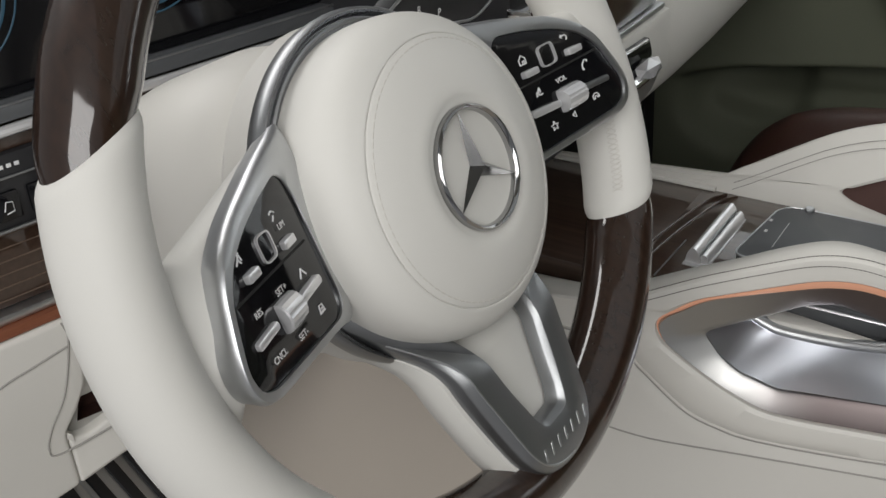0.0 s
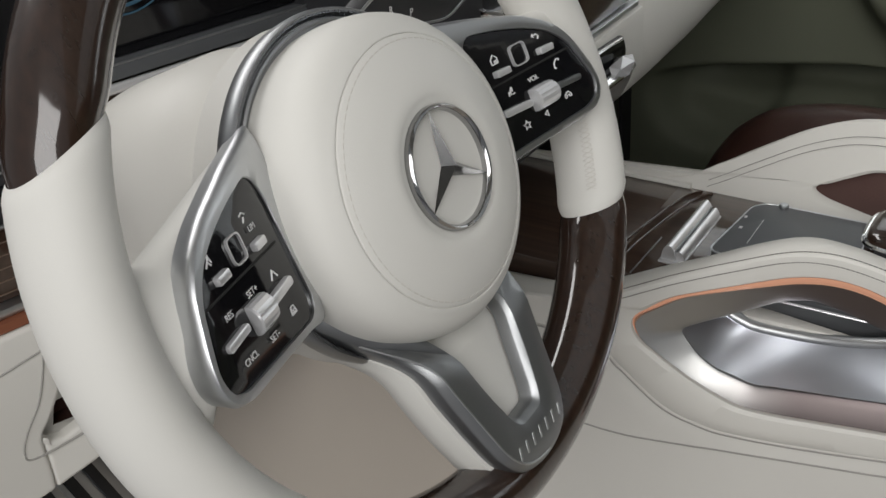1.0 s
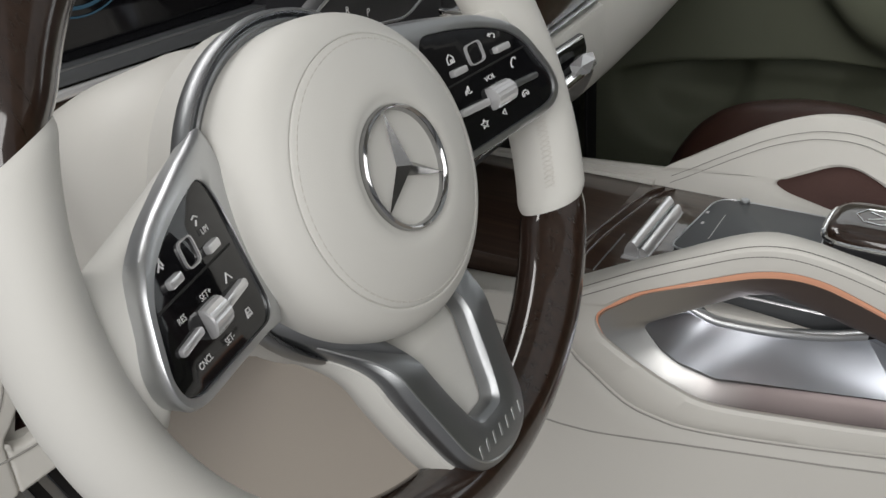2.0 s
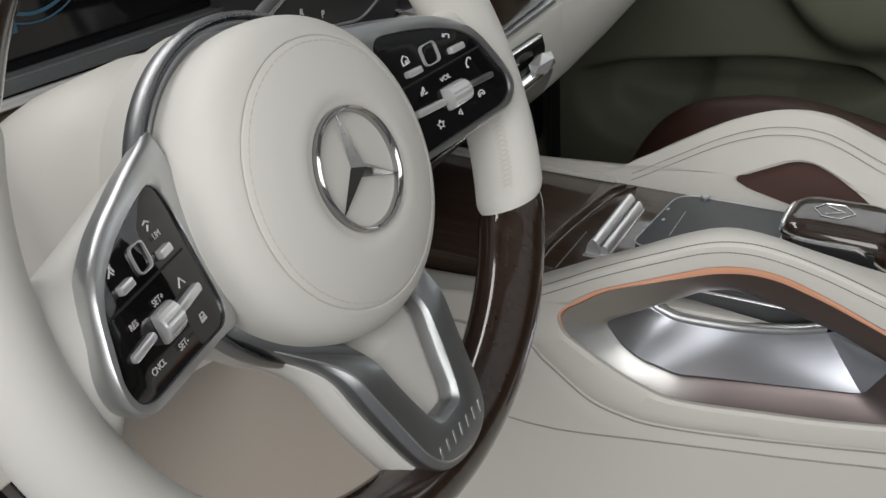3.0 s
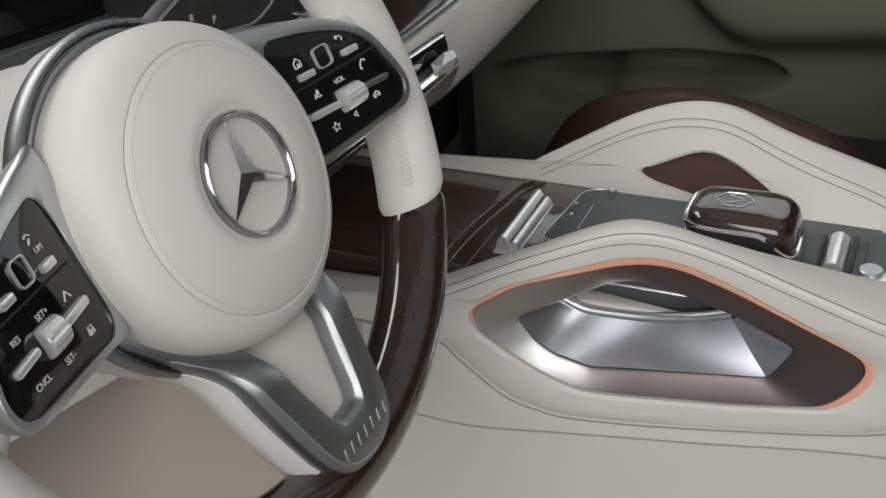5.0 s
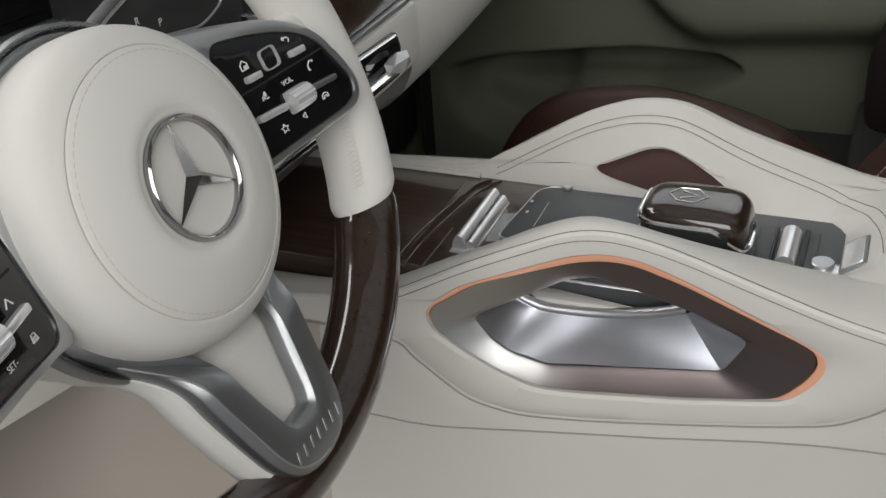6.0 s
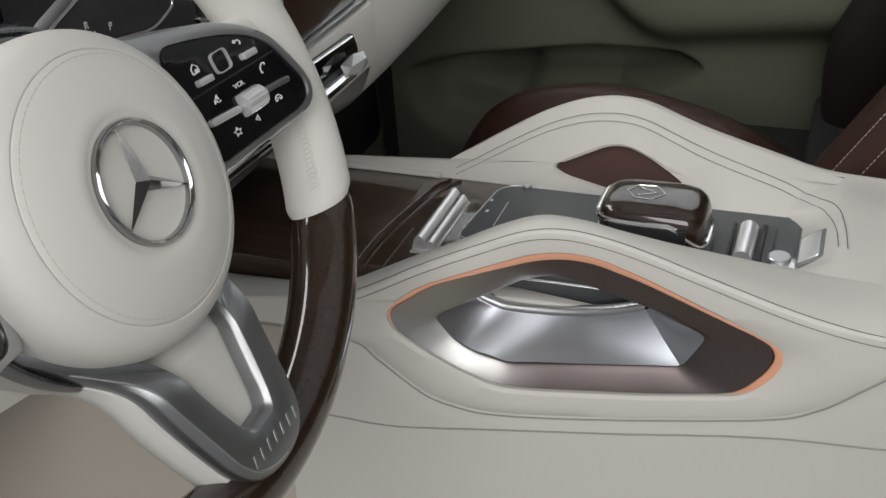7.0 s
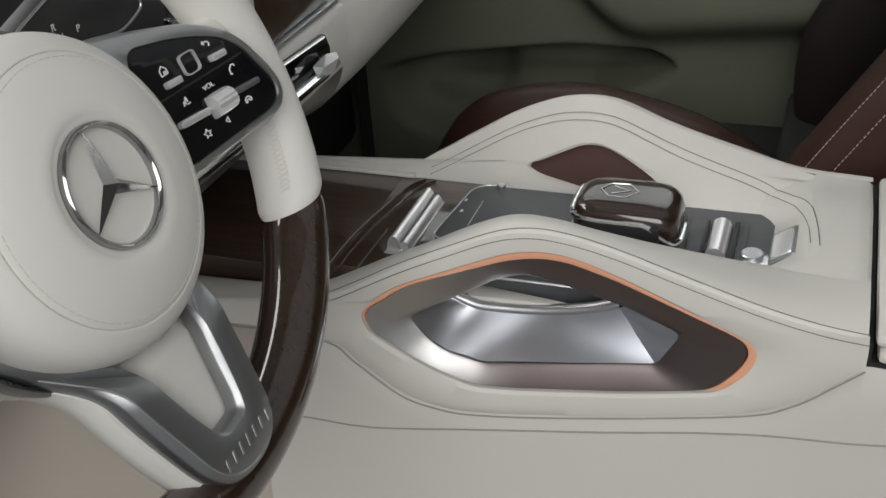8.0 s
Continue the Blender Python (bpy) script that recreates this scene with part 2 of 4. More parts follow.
bm = bmesh.new()
ys = [-1.5 + 1.1 * i / 30 for i in range(30)] + [-0.4 + 0.85 * i / 170 for i in range(171)] + [0.5 + 0.45 * i / 10 for i in range(11)]
zs = [0.02 + 0.22 * k / 12 for k in range(12)] + [0.24 + 0.26 * k / 130 for k in range(131)] + [0.52 + 0.18 * k / 12 for k in range(13)]
skin(bm, [[(door_point(y, z), y, z) for z in zs] for y in ys], False)
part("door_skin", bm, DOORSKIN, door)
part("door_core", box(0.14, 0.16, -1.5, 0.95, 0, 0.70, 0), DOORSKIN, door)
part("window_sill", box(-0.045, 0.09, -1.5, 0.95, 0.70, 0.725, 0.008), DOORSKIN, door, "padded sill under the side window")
part("window_frame", box(0.02, 0.07, -1.5, -1.02, 0.725, 1.16, 0.006), SOFTBLACK, door, "dark rear window frame")
part("window_frame", box(0.02, 0.07, 0.36, 0.42, 0.725, 1.16, 0.006), SOFTBLACK, door, "dark front window frame")
part("window_frame", box(0.02, 0.07, -1.02, 0.36, 1.135, 1.16, 0.004), SOFTBLACK, door, "dark upper window frame")
pane = part("window_pane", box(0.043, 0.047, -1.02, 0.36, 0.725, 1.135, 0), GLASS, door, "clear side window glass")
pane.visible_shadow = False
part("kick_panel_edge", box(-0.03, 0.02, 0.318, 0.323, 0.05, 0.6, 0.001), GAP, door)

# ---- steering wheel ----
TH = radians(22)
WM = Matrix(((1, 0, 0, 0), (0, math.sin(TH), -math.cos(TH), 0), (0, math.cos(TH), math.sin(TH), 0.70), (0, 0, 0, 1)))
wheel = thing("steering_wheel", "cream leather and dark wood steering wheel with satin silver spokes", "steering wheel", m=WM)
N0 = -0.035


def rim_radius(w):
    """Slightly wide at the sides, flattened at the bottom."""
    s = math.sin(w)
    return 0.1695 + 0.002 * math.cos(2 * w) - 0.010 * max(0.0, -s) ** 2.2


def rim(bm, a, b, amp_a, amp_b, grow, n=60, seg=28):
    rings = []
    for i in range(n + 1):
        f = i / n
        # a rolled lip at both ends
        lip = 1 - 0.10 * max(0, 1 - f * n / 1.5) - 0.10 * max(0, 1 - (1 - f) * n / 1.5)
        row = []
        for k in range(seg):
            ph = 2 * math.pi * k / seg
            w = radians(a + amp_a * math.cos(ph)) * (1 - f) + radians(b + amp_b * math.cos(ph)) * f
            r = rim_radius(w) + (0.0172 + grow) * lip * math.cos(ph)
            row.append((r * math.cos(w), r * math.sin(w), N0 + (0.0205 + grow) * lip * math.sin(ph)))
        rings.append(row)
    skin(bm, rings, True, True)
    return bm


part("rim_wood", rim(bmesh.new(), 28, 152, 0, 5, -0.0002), WOOD_RIM, wheel, "glossy dark brown wood upper rim")
part("rim_wood", rim(bmesh.new(), -146, -29, 0, 3, -0.0002), WOOD_RIM, wheel, "glossy dark brown wood lower rim")
part("rim_leather", rim(bmesh.new(), 151.5, 214, 5, 0, 0.0003), CREAM_SMOOTH, wheel, "cream leather rim grip")
part("rim_leather", rim(bmesh.new(), -29.5, 28, 3.4, 0, 0.0003), CREAM_SMOOTH, wheel, "cream leather rim grip with cross stitching")


def lathe(profile, n=72, cx=0.0, cy=0.0):
    bm = bmesh.new()
    skin(bm, [[(cx + r * math.cos(2 * math.pi * k / n), cy + r * math.sin(2 * math.pi * k / n), z) for k in range(n)] for r, z in profile], True, True)
    return bm


DOME = [(0.066, -0.060), (0.0735, -0.054), (0.0755, -0.044), (0.0757, -0.034), (0.0748, -0.025), (0.0725, -0.0185), (0.069, -0.014), (0.0645, -0.0108), (0.0622, -0.0097),
        (0.0615, -0.0101), (0.0608, -0.0092), (0.056, -0.0068), (0.049, -0.0042), (0.042, -0.0024), (0.037, -0.0014), (0.0335, -0.0014), (0.031, -0.0020), (0.0290, -0.0024), (0.026, -0.0034), (0.012, -0.0030), (0.001, -0.0029)]
prof = curve_of([(r, z, 0) for r, z in DOME], 90)
part("airbag_cover", lathe([(p.x, p.y) for p in prof], 96), CREAM_SMOOTH, wheel, "domed cream leather airbag cover with a stitched seam", 60)
stitches([(0.0590 * math.cos(radians(w)), 0.0590 * math.sin(radians(w)), -0.0082) for w in range(0, 361, 2)], 0.0042, 0.0028, 0.00036, LEATHERTHREAD, wheel)

# emblem: a chrome ring with three tapered arms
emblem = part("emblem_ring", lathe([(0.0256, -0.0050), (0.0257, -0.0012), (0.0264, 0.0004), (0.0272, 0.0009), (0.0280, 0.0003), (0.0284, -0.0010), (0.0284, -0.0050)], 72), EMBLEM, wheel, "chrome ring emblem with three tapered arms", 50)
tip = [Vector((0.0268 * math.cos(radians(a)), 0.0268 * math.sin(radians(a)), -0.0010)) for a in (90, 210, 330)]
mid = [Vector((0.0042 * math.cos(radians(a)), 0.0042 * math.sin(radians(a)), -0.0030)) for a in (150, 270, 30)]
top = Vector((0, 0, 0.0024))
for i in range(3):
    bm = bmesh.new()
    v = [bm.verts.new(p) for p in (tip[i], mid[i], top, mid[i - 1])]
    bm.faces.new((v[0], v[1], v[2]))
    bm.faces.new((v[0], v[2], v[3]))
    part("emblem_arm", bm, EMBLEM_ARM, emblem, angle=5)

# bezel round the airbag cover
bezel = part("bezel", lathe([(0.0745, -0.062), (0.081, -0.061), (0.0832, -0.056), (0.0835, -0.0505), (0.0822, -0.0478), (0.0808, -0.0478), (0.0800, -0.0492), (0.0745, -0.055)], 96), BEZEL, wheel, "dark satin metal bezel", 40)
part("bezel_edge", lathe([(0.0810, -0.060), (0.0834, -0.0575), (0.0841, -0.0520), (0.0836, -0.0490), (0.0825, -0.0474), (0.0815, -0.0480), (0.0810, -0.0500)], 96), SILVER_DARK, bezel, "satin silver outer edge", 40)
part("bezel_line", lathe([(0.0765, -0.056), (0.0788, -0.0515), (0.0785, -0.0485), (0.0775, -0.0478), (0.0768, -0.0485), (0.0765, -0.056)], 96), SILVER, bezel, "thin bright inner line", 40)


def pad_n(x, c=0.0):
    return -0.030 + 0.325 * (abs(x) - 0.083) + c


PAD = [(83, 40), (78.5, 28), (77.5, -20.5), (83, -26), (142, -24.5), (150, -21), (152, -12), (143, 12), (134, 22), (121, 29), (104, 35)]
FRAME = [(60, 56), (73, 52), (92, 47), (120, 37.5), (136, 28), (145, 18), (154, -5), (155.5, -18), (150, -27), (140, -29.5), (84, -30), (72, -33), (64, 10)]
PAD = [(a / 1000, b / 1000) for a, b in PAD]
FRAME = [(a / 1000, b / 1000) for a, b in FRAME]


def wheel_pad(side):
    """One control pad: metal surround, black panel, keys, roller and print."""
    def put(p):
        return Vector((side * p.x, p.y, pad_n(p.x, p.z)))
    n, c = 120, (0.117, 0.004)
    out = polar(rounded(FRAME, 0.008, 6), c, n)
    inn = polar(rounded(PAD, 0.006, 6), c, n)

    def sink(p):
        """The upper tongue of the surround dips under the bezel."""
        f = min(max((p.y - 0.036) / 0.022, 0.0), 1.0)
        return -0.003 * f * f * (3 - 2 * f)

    def ring(a, b, f, z):
        mids = [p * (1 - f) + q * f for p, q in zip(a, b)]
        return [put(Vector((*p, z + sink(p)))) for p in mids]
    bm = bmesh.new()
    grow = [p + (p - Vector(c)) * 0.005 for p in out]
    skin(bm, [ring(grow, inn, 0.22, -0.014), ring(grow, inn, 0.10, -0.0075), ring(grow, inn, 0.0, -0.0045), ring(out, inn, 0.0, -0.0030), ring(out, inn, 0.14, -0.0009), ring(out, inn, 0.26, -0.0002), ring(out, inn, 0.7, 0.0), ring(out, inn, 0.97, 0.0), ring(out, inn, 1.0, -0.0006), ring(out, inn, 1.0, -0.006)])
    fr = part("pad_surround", bm, SILVER, wheel, "satin silver pad surround", 45)
    pan = part("pad_panel", slab(rounded(PAD, 0.006, 6), -0.006, -0.0009, 0.0008, put), GLOSS, wheel, "gloss black control panel")

    def key(x, u, w, h, t, material, name, turn=0.0, r=0.001, parent=pan):
        co, si = math.cos(radians(turn)), math.sin(radians(turn))
        o = rounded([(-w / 2, -h / 2), (w / 2, -h / 2), (w / 2, h / 2), (-w / 2, h / 2)], r, 3)
        o = [(x + p.x * co - p.y * si, u + p.x * si + p.y * co) for p in o]
        return part(name, slab(o, -0.002, t, min(0.0006, h / 4), put), material, parent)

    # square touch key with a bright border
    x, u = 0.1105, 0.019
    o = rounded([(x - 0.0052, u - 0.0058), (x + 0.0052, u - 0.0058), (x + 0.0052, u + 0.0058), (x - 0.0052, u + 0.0058)], 0.003, 4)
    i = rounded([(x - 0.0045, u - 0.0051), (x + 0.0045, u - 0.0051), (x + 0.0045, u + 0.0051), (x - 0.0045, u + 0.0051)], 0.0026, 4)
    bm = bmesh.new()
    skin(bm, [[put(Vector((*p, z))) for p in q] for q, z in ((o, -0.002), (o, 0.0006), (i, 0.0006), (i, -0.002))])
    part("touch_key", bm, PALE, pan, "satin border of a touch key")
    key(0.0965, 0.0148, 0.0090, 0.0037, 0.0024, PALE, "rocker_key", -2)
    key(0.1265, 0.0148, 0.0090, 0.0037, 0.0024, PALE, "rocker_key", -2)
    # slide bars and knurled roller
    tilt = -4
    key(0.0970, -0.0060, 0.0190, 0.0040, 0.0024, PALE, "slide_bar", tilt, 0.0018)
    key(0.1335, -0.0068, 0.0170, 0.0034, 0.0016, SILVER_DARK if side > 0 else PALE, "slide_bar", tilt, 0.0016)
    bm = bmesh.new()
    m = 36
    rings = []
    for s in range(5):
        xx = 0.1150 + (-0.0068, -0.0064, 0, 0.0064, 0.0068)[s]
        rr = (0.0046, 0.0057, 0.0059, 0.0057, 0.0046)[s]
        rings.append([put(Vector((xx, -0.0066 + (rr + 0.00022 * (k % 2)) * math.cos(2 * math.pi * k / m) * 1.05, 0.0002 + (rr + 0.00022 * (k % 2)) * math.sin(2 * math.pi * k / m)))) for k in range(m)])
    skin(bm, rings, True, True)
    part("roller", bm, PALE, pan, "knurled silver roller", 20)
    # seam between upper and lower keys
    bm = bmesh.new()
    tube(bm, [put(Vector((0.084 + 0.058 * k / 8, 0.0098 - 0.0006 * k / 8, -0.0009))) for k in range(9)], 0.0006, 0.0003, 6)
    part("key_joint", bm, GAP, pan)

    k = Matrix(((1, 0, 0, 0), (0, 1, 0, 0), (0.325 * side, 0, 1, 0), (0, 0, 0, 1)))

    def word(text, x, u, size):
        lettering(text, size * 0.74, Matrix.Translation((side * x, u, pad_n(x, 0.0))) @ k, PRINT, pan)

    def strokes(lines, x, u):
        """A small printed sign drawn as strokes."""
        bm = bmesh.new()
        for line in lines:
            tube(bm, [put(Vector((x + side * a / 1000, u + b / 1000, -0.0006))) for a, b in line], 0.00038, 0.0004, 6)
        part("printed_sign", bm, PRINT, pan)

    if side < 0:
        word("SET+", 0.1135, 0.0022, 0.0052)
        word("SET-", 0.1125, -0.0178, 0.0052)
        word("RES", 0.1325, 0.0018, 0.0048)
        word("CNCL", 0.1315, -0.0165, 0.0050)
        word("LIM", 0.0955, 0.0215, 0.0048)
        strokes([[(-2.5, -1.5), (0, 1.8), (2.5, -1.5)]], 0.0955, 0.0005)
        strokes([[(-2, -1.5), (-1.2, 1.6), (1.2, 1.6), (2, -1.5), (-2, -1.5)], [(-1, -1), (1, -1)], [(-1, 0), (1, 0)]], 0.0935, -0.0165)
        strokes([[(-2.4, 1.5), (-0.5, 2.2), (1.6, 1), (2.2, -1)], [(-2, -1.6), (0, 0.2), (1.4, -1.8)], [(0, 0.2), (1.8, 2.2)]], 0.1295, 0.0225)
        strokes([[(-2, 1.5), (0, 2.2), (2, 1)], [(0.4, 0.2), (-1.2, -1.6)]], 0.0975, 0.0262)
    else:
        word("VOL", 0.1135, 0.0038, 0.0050)
        strokes([[(-2, -2.2), (-2, 0.6), (0, 2.6), (2, 0.6), (2, -2.2), (-2, -2.2)], [(0, -2.2), (0, -0.4), (1, -0.4), (1, -2.2)]], 0.0955, 0.0222)
        strokes([[(-2.2, 1.4), (1, 1.6), (2, 0.2), (1.2, -1.2)], [(-1.1, 2.4), (-2.2, 1.4), (-1, 0.5)]], 0.1245, 0.0222)
        strokes([[(-2, -2), (-1.6, 0.6), (0.4, 2.4), (2, 2)], [(-2, -2), (-1, -2.2)], [(2, 2), (1.8, 0.9)]], 0.1315, 0.0045)
        strokes([[(-2, -1.2), (-2, 0.4), (-0.6, 1.5), (0.8, 1.5), (2, 0.4), (2, -1.2), (1, -1.2), (0.8, 0), (-0.8, 0), (-1, -1.2), (-2, -1.2)]], 0.1315, -0.0135)
        strokes([[(-1.2, 0), (0.8, 1.6), (0.8, -1.6), (-1.2, 0)]], 0.1145, -0.0165)
        star = [(2.5 * (1 if q % 2 == 0 else 0.45) * math.sin(q * math.pi / 5), 2.5 * (1 if q % 2 == 0 else 0.45) * math.cos(q * math.pi / 5)) for q in range(11)]
        strokes([star], 0.1005, -0.0165)
        strokes([[(-2, -2), (-1.4, 0.4)], [(-0.6, -1.6), (-0.4, 0.6), (0.6, 2)], [(0.2, -1.8), (2, -1.6)], [(0.8, -0.6), (0.6, 2.2)]], 0.0985, 0.0035)

    # leather arm behind the pad, out to the rim
    bm = bmesh.new()
    rings = []
    for x, lo, hi, n0, n1 in ((0.060, -0.020, 0.050, -0.068, -0.042), (0.085, -0.020, 0.044, -0.064, -0.036), (0.115, -0.021, 0.036, -0.060, -0.028), (0.140, -0.026, 0.030, -0.057, -0.0215), (0.150, -0.034, 0.032, -0.051, -0.0195), (0.160, -0.044, 0.040, -0.046, -0.024)):
        row = []
        for q in range(28):
            w = 2 * math.pi * q / 28
            cx, sx = math.copysign(abs(math.cos(w)) ** 0.75, math.cos(w)), math.copysign(abs(math.sin(w)) ** 0.75, math.sin(w))
            row.append((side * x, (lo + hi) / 2 + (hi - lo) / 2 * cx, (n0 + n1) / 2 + (n1 - n0) / 2 * sx))
        rings.append(row)
    skin(bm, rings, True, True)
    part("spoke_arm", bm, CREAM_SMOOTH, wheel, "cream leather spoke arm", 50)


wheel_pad(-1)
wheel_pad(1)

# lower spoke: a satin Y plate with a slot, on a cream leather body
SPOKE = [(-79, -29), (-57, -55), (-43.5, -74), (-41.5, -93), (-36.5, -115), (-30, -138), (-22, -149), (-8, -153.5), (8, -153.5), (22, -149), (30, -138), (36.5, -115), (41.5, -93), (45.5, -74), (57, -55), (79, -29), (55, -10), (-55, -10)]
SLOT = [(-28, -66), (28, -66), (20.5, -90), (12, -121), (9, -127), (-8, -127.5), (-12, -122), (-20.5, -90)]
SPOKE = [(a / 1000, b / 1000) for a, b in SPOKE]
SLOT = [(a / 1000, b / 1000) for a, b in SLOT]


def spoke_point(p):
    f = min(max((-p.y - 0.052) / 0.036, 0), 1)
    return Vector((p.x, p.y, -0.042 + 0.022 * f * f * (3 - 2 * f) + 0.14 * max(0, -p.y - 0.085) - 0.22 * max(0, abs(p.x) - 0.045) + p.z))


so = polar(rounded(SPOKE, 0.010, 6), (0, -0.1), 140)
si = polar(rounded(SLOT, 0.004, 5), (0, -0.1), 140)


def spoke_ring(f, z, grow=0.0):
    return [spoke_point(Vector((*(p * (1 - f) + q * f + (p - Vector((0, -0.1))).normalized() * grow), z))) for p, q in zip(so, si)]


def spoke_in(d, z):
    """The outline drawn in by a distance."""
    return [spoke_point(Vector((*(p + (q - p).normalized() * min(d, (q - p).length * 0.4)), z))) for p, q in zip(so, si)]


def slot_out(d, z):
    return [spoke_point(Vector((*(q + (p - q).normalized() * min(d, (q - p).length * 0.4)), z))) for p, q in zip(so, si)]


bm = bmesh.new()
skin(bm, [spoke_ring(0, -0.014), spoke_ring(0, -0.0048), spoke_in(0.0006, -0.0036), spoke_in(0.0040, -0.0006), spoke_in(0.0052, 0.0), slot_out(0.0030, 0.0), slot_out(0.0025, -0.0003), slot_out(0.0006, -0.0026), slot_out(0.0, -0.0034), spoke_ring(1.0, -0.0105)])
spoke = part("lower_spoke", bm, SILVER_DARK, wheel, "dark satin silver lower spoke with an open slot", 40)
# lighter bar added as the highlight along the left chamfer
bm = bmesh.new()
tube(bm, [p for p in spoke_in(0.0043, -0.0002) if p.y < -0.05 and p.x < 0.0][::1], 0.0006, 0.0005, 6)
part("edge_glint", bm, SILVER, spoke, "added bright line for the highlight on the left chamfer")
# brand plate reduced to plain chrome bars
for q in range(7):
    x = -0.0195 + 0.0065 * q
    o = rounded([(x - 0.0019, -0.1418), (x - 0.0004, -0.1418), (x + 0.0019, -0.1362), (x + 0.0004, -0.1362)], 0.0004, 2)
    part("badge_bar", slab(o, -0.001, 0.0003, 0.0002, spoke_point), SILVER, spoke)
INFILL = [(a / 1000, b / 1000) for a, b in ((-31, -54), (31, -54), (22.5, -90), (13.5, -123), (9, -130), (-9, -130), (-13.5, -123), (-22.5, -90))]
part("slot_infill", slab(rounded(INFILL, 0.004, 4), -0.022, -0.0115, 0.001, spoke_point), CREAM_SMOOTH, wheel, "cream leather seen through the spoke's slot")
bm = bmesh.new()
skin(bm, [spoke_ring(0, -0.034, -0.002), spoke_ring(0, -0.030, 0.003), spoke_ring(0, -0.020, 0.004), spoke_ring(0, -0.0122, 0.0022), spoke_ring(0.06, -0.012), spoke_ring(0.8, -0.012), spoke_ring(0.9, -0.016), spoke_ring(0.9, -0.034)])
part("spoke_body", bm, CREAM_SMOOTH, wheel, "cream leather body behind the lower spoke", 50)
part("hub_back", lathe([(0.072, -0.05), (0.080, -0.058), (0.082, -0.075), (0.070, -0.092), (0.03, -0.094)], 60), CREAM, wheel, "cream hub behind the airbag cover")
# cross stitching inside the grip
bm = bmesh.new()
for q in range(34):
    for s in (-1, 1):
        pts = []
        for f in (-0.5, 0, 0.5):
            w = radians(-27 + q * 1.05 + f * s * 0.9)
            ph = radians(152 + f * 16)
            r = rim_radius(w) + 0.0182 * math.cos(ph)
            pts.append((r * math.cos(w), r * math.sin(w), N0 + 0.0215 * math.sin(ph)))
        tube(bm, pts, 0.0002, 0.00015, 5)
part("cross_stitching", bm, LEATHERTHREAD, wheel)

# ---- steering column cover, stalk ----
col = thing("steering_column_cover", "cream leather steering column cover behind the wheel", "column cover", m=WM)
bm = bmesh.new()
rings = []
for n, w, lo, hi in ((-0.085, 0.060, -0.07, 0.064), (-0.10, 0.066, -0.072, 0.076), (-0.13, 0.064, -0.065, 0.081), (-0.17, 0.048, -0.05, 0.080), (-0.20, 0.034, -0.04, 0.076), (-0.27, 0.018, -0.03, 0.06), (-0.33, 0.006, -0.02, 0.045)):
    row = []
    for q in range(48):
        a = 2 * math.pi * q / 48
        cx, sx = math.copysign(abs(math.cos(a)) ** 0.7, math.cos(a)), math.copysign(abs(math.sin(a)) ** 0.7, math.sin(a))
        row.append((w * cx, (lo + hi) / 2 + (hi - lo) / 2 * sx, n))
    rings.append(row)
bm.free()
for name, lo, hi in (("upper_shroud", 0, 24), ("lower_shroud", 24, 48)):
    bm = bmesh.new()
    skin(bm, [[r[q % 48] for q in range(lo, hi + 1)] for r in rings], False)
    part(name, bm, CREAM, col, angle=50)

# ---- centre console ----
console = thing("center_console", "cream leather centre console with arched side rails", "center console", (0.36, -0.1, 0.0))
console.matrix_world = Matrix.Identity(4)


def flank(y):
    return 0.253 - 0.08 * (y - 0.017)


TOP = [(0.30, 0.452), (0.16, 0.455), (0.075, 0.464), (0.041, 0.475), (-0.011, 0.503), (-0.053, 0.523), (-0.085, 0.5365), (-0.110, 0.5405), (-0.135, 0.5375), (-0.165, 0.529), (-0.205, 0.514), (-0.26, 0.494), (-0.299, 0.4835), (-0.327, 0.479)]
COP = [(0.021, 0.454), (0.018, 0.463), (-0.008, 0.485), (-0.052, 0.504), (-0.088, 0.5195), (-0.112, 0.524), (-0.135, 0.5215), (-0.168, 0.508), (-0.206, 0.489), (-0.243, 0.471), (-0.257, 0.463), (-0.2595, 0.452), (-0.253, 0.438), (-0.237, 0.4205), (-0.17, 0.410), (-0.088, 0.402), (-0.059, 0.4015), (-0.029, 0.414), (-0.004, 0.4285), (0.016, 0.442)]
BOWL = [(-0.0116, 0.4520), (-0.0449, 0.4717), (-0.0818, 0.4932), (-0.1011, 0.4980), (-0.122, 0.4935), (-0.1714, 0.4772), (-0.2076, 0.4591), (-0.1914, 0.4312), (-0.13, 0.4240), (-0.0652, 0.4164), (-0.0385, 0.4240), (-0.0253, 0.4332)]
SEAM = [(0.30, 0.435), (0.12, 0.437), (0.05, 0.431), (0.029, 0.415), (-0.004, 0.388), (-0.030, 0.379), (-0.06, 0.3765), (-0.132, 0.384), (-0.249, 0.403), (-0.285, 0.417), (-0.311, 0.438), (-0.3275, 0.4525)]
CY = (-0.112, 0.479)
NP = 300
cop = polar(rounded(COP, 0.012, 4), CY, NP)
top_path = curve_of([(0, *p) for p in TOP], 80)
seam_path = curve_of([(0, *p) for p in SEAM], 80)
outer = polar([(p.y, p.z) for p in top_path] + [(-0.3278, 0.468)] + [(p.y, p.z) for p in reversed(seam_path)], CY, NP)


def flank_ring(pts, dx, pull=0.0, other=None):
    out = []
    for i, p in enumerate(pts):
        q = p if other is None else p * (1 - pull) + other[i] * pull
        out.append((flank(q.x) + dx, q.x, q.y))
    return out


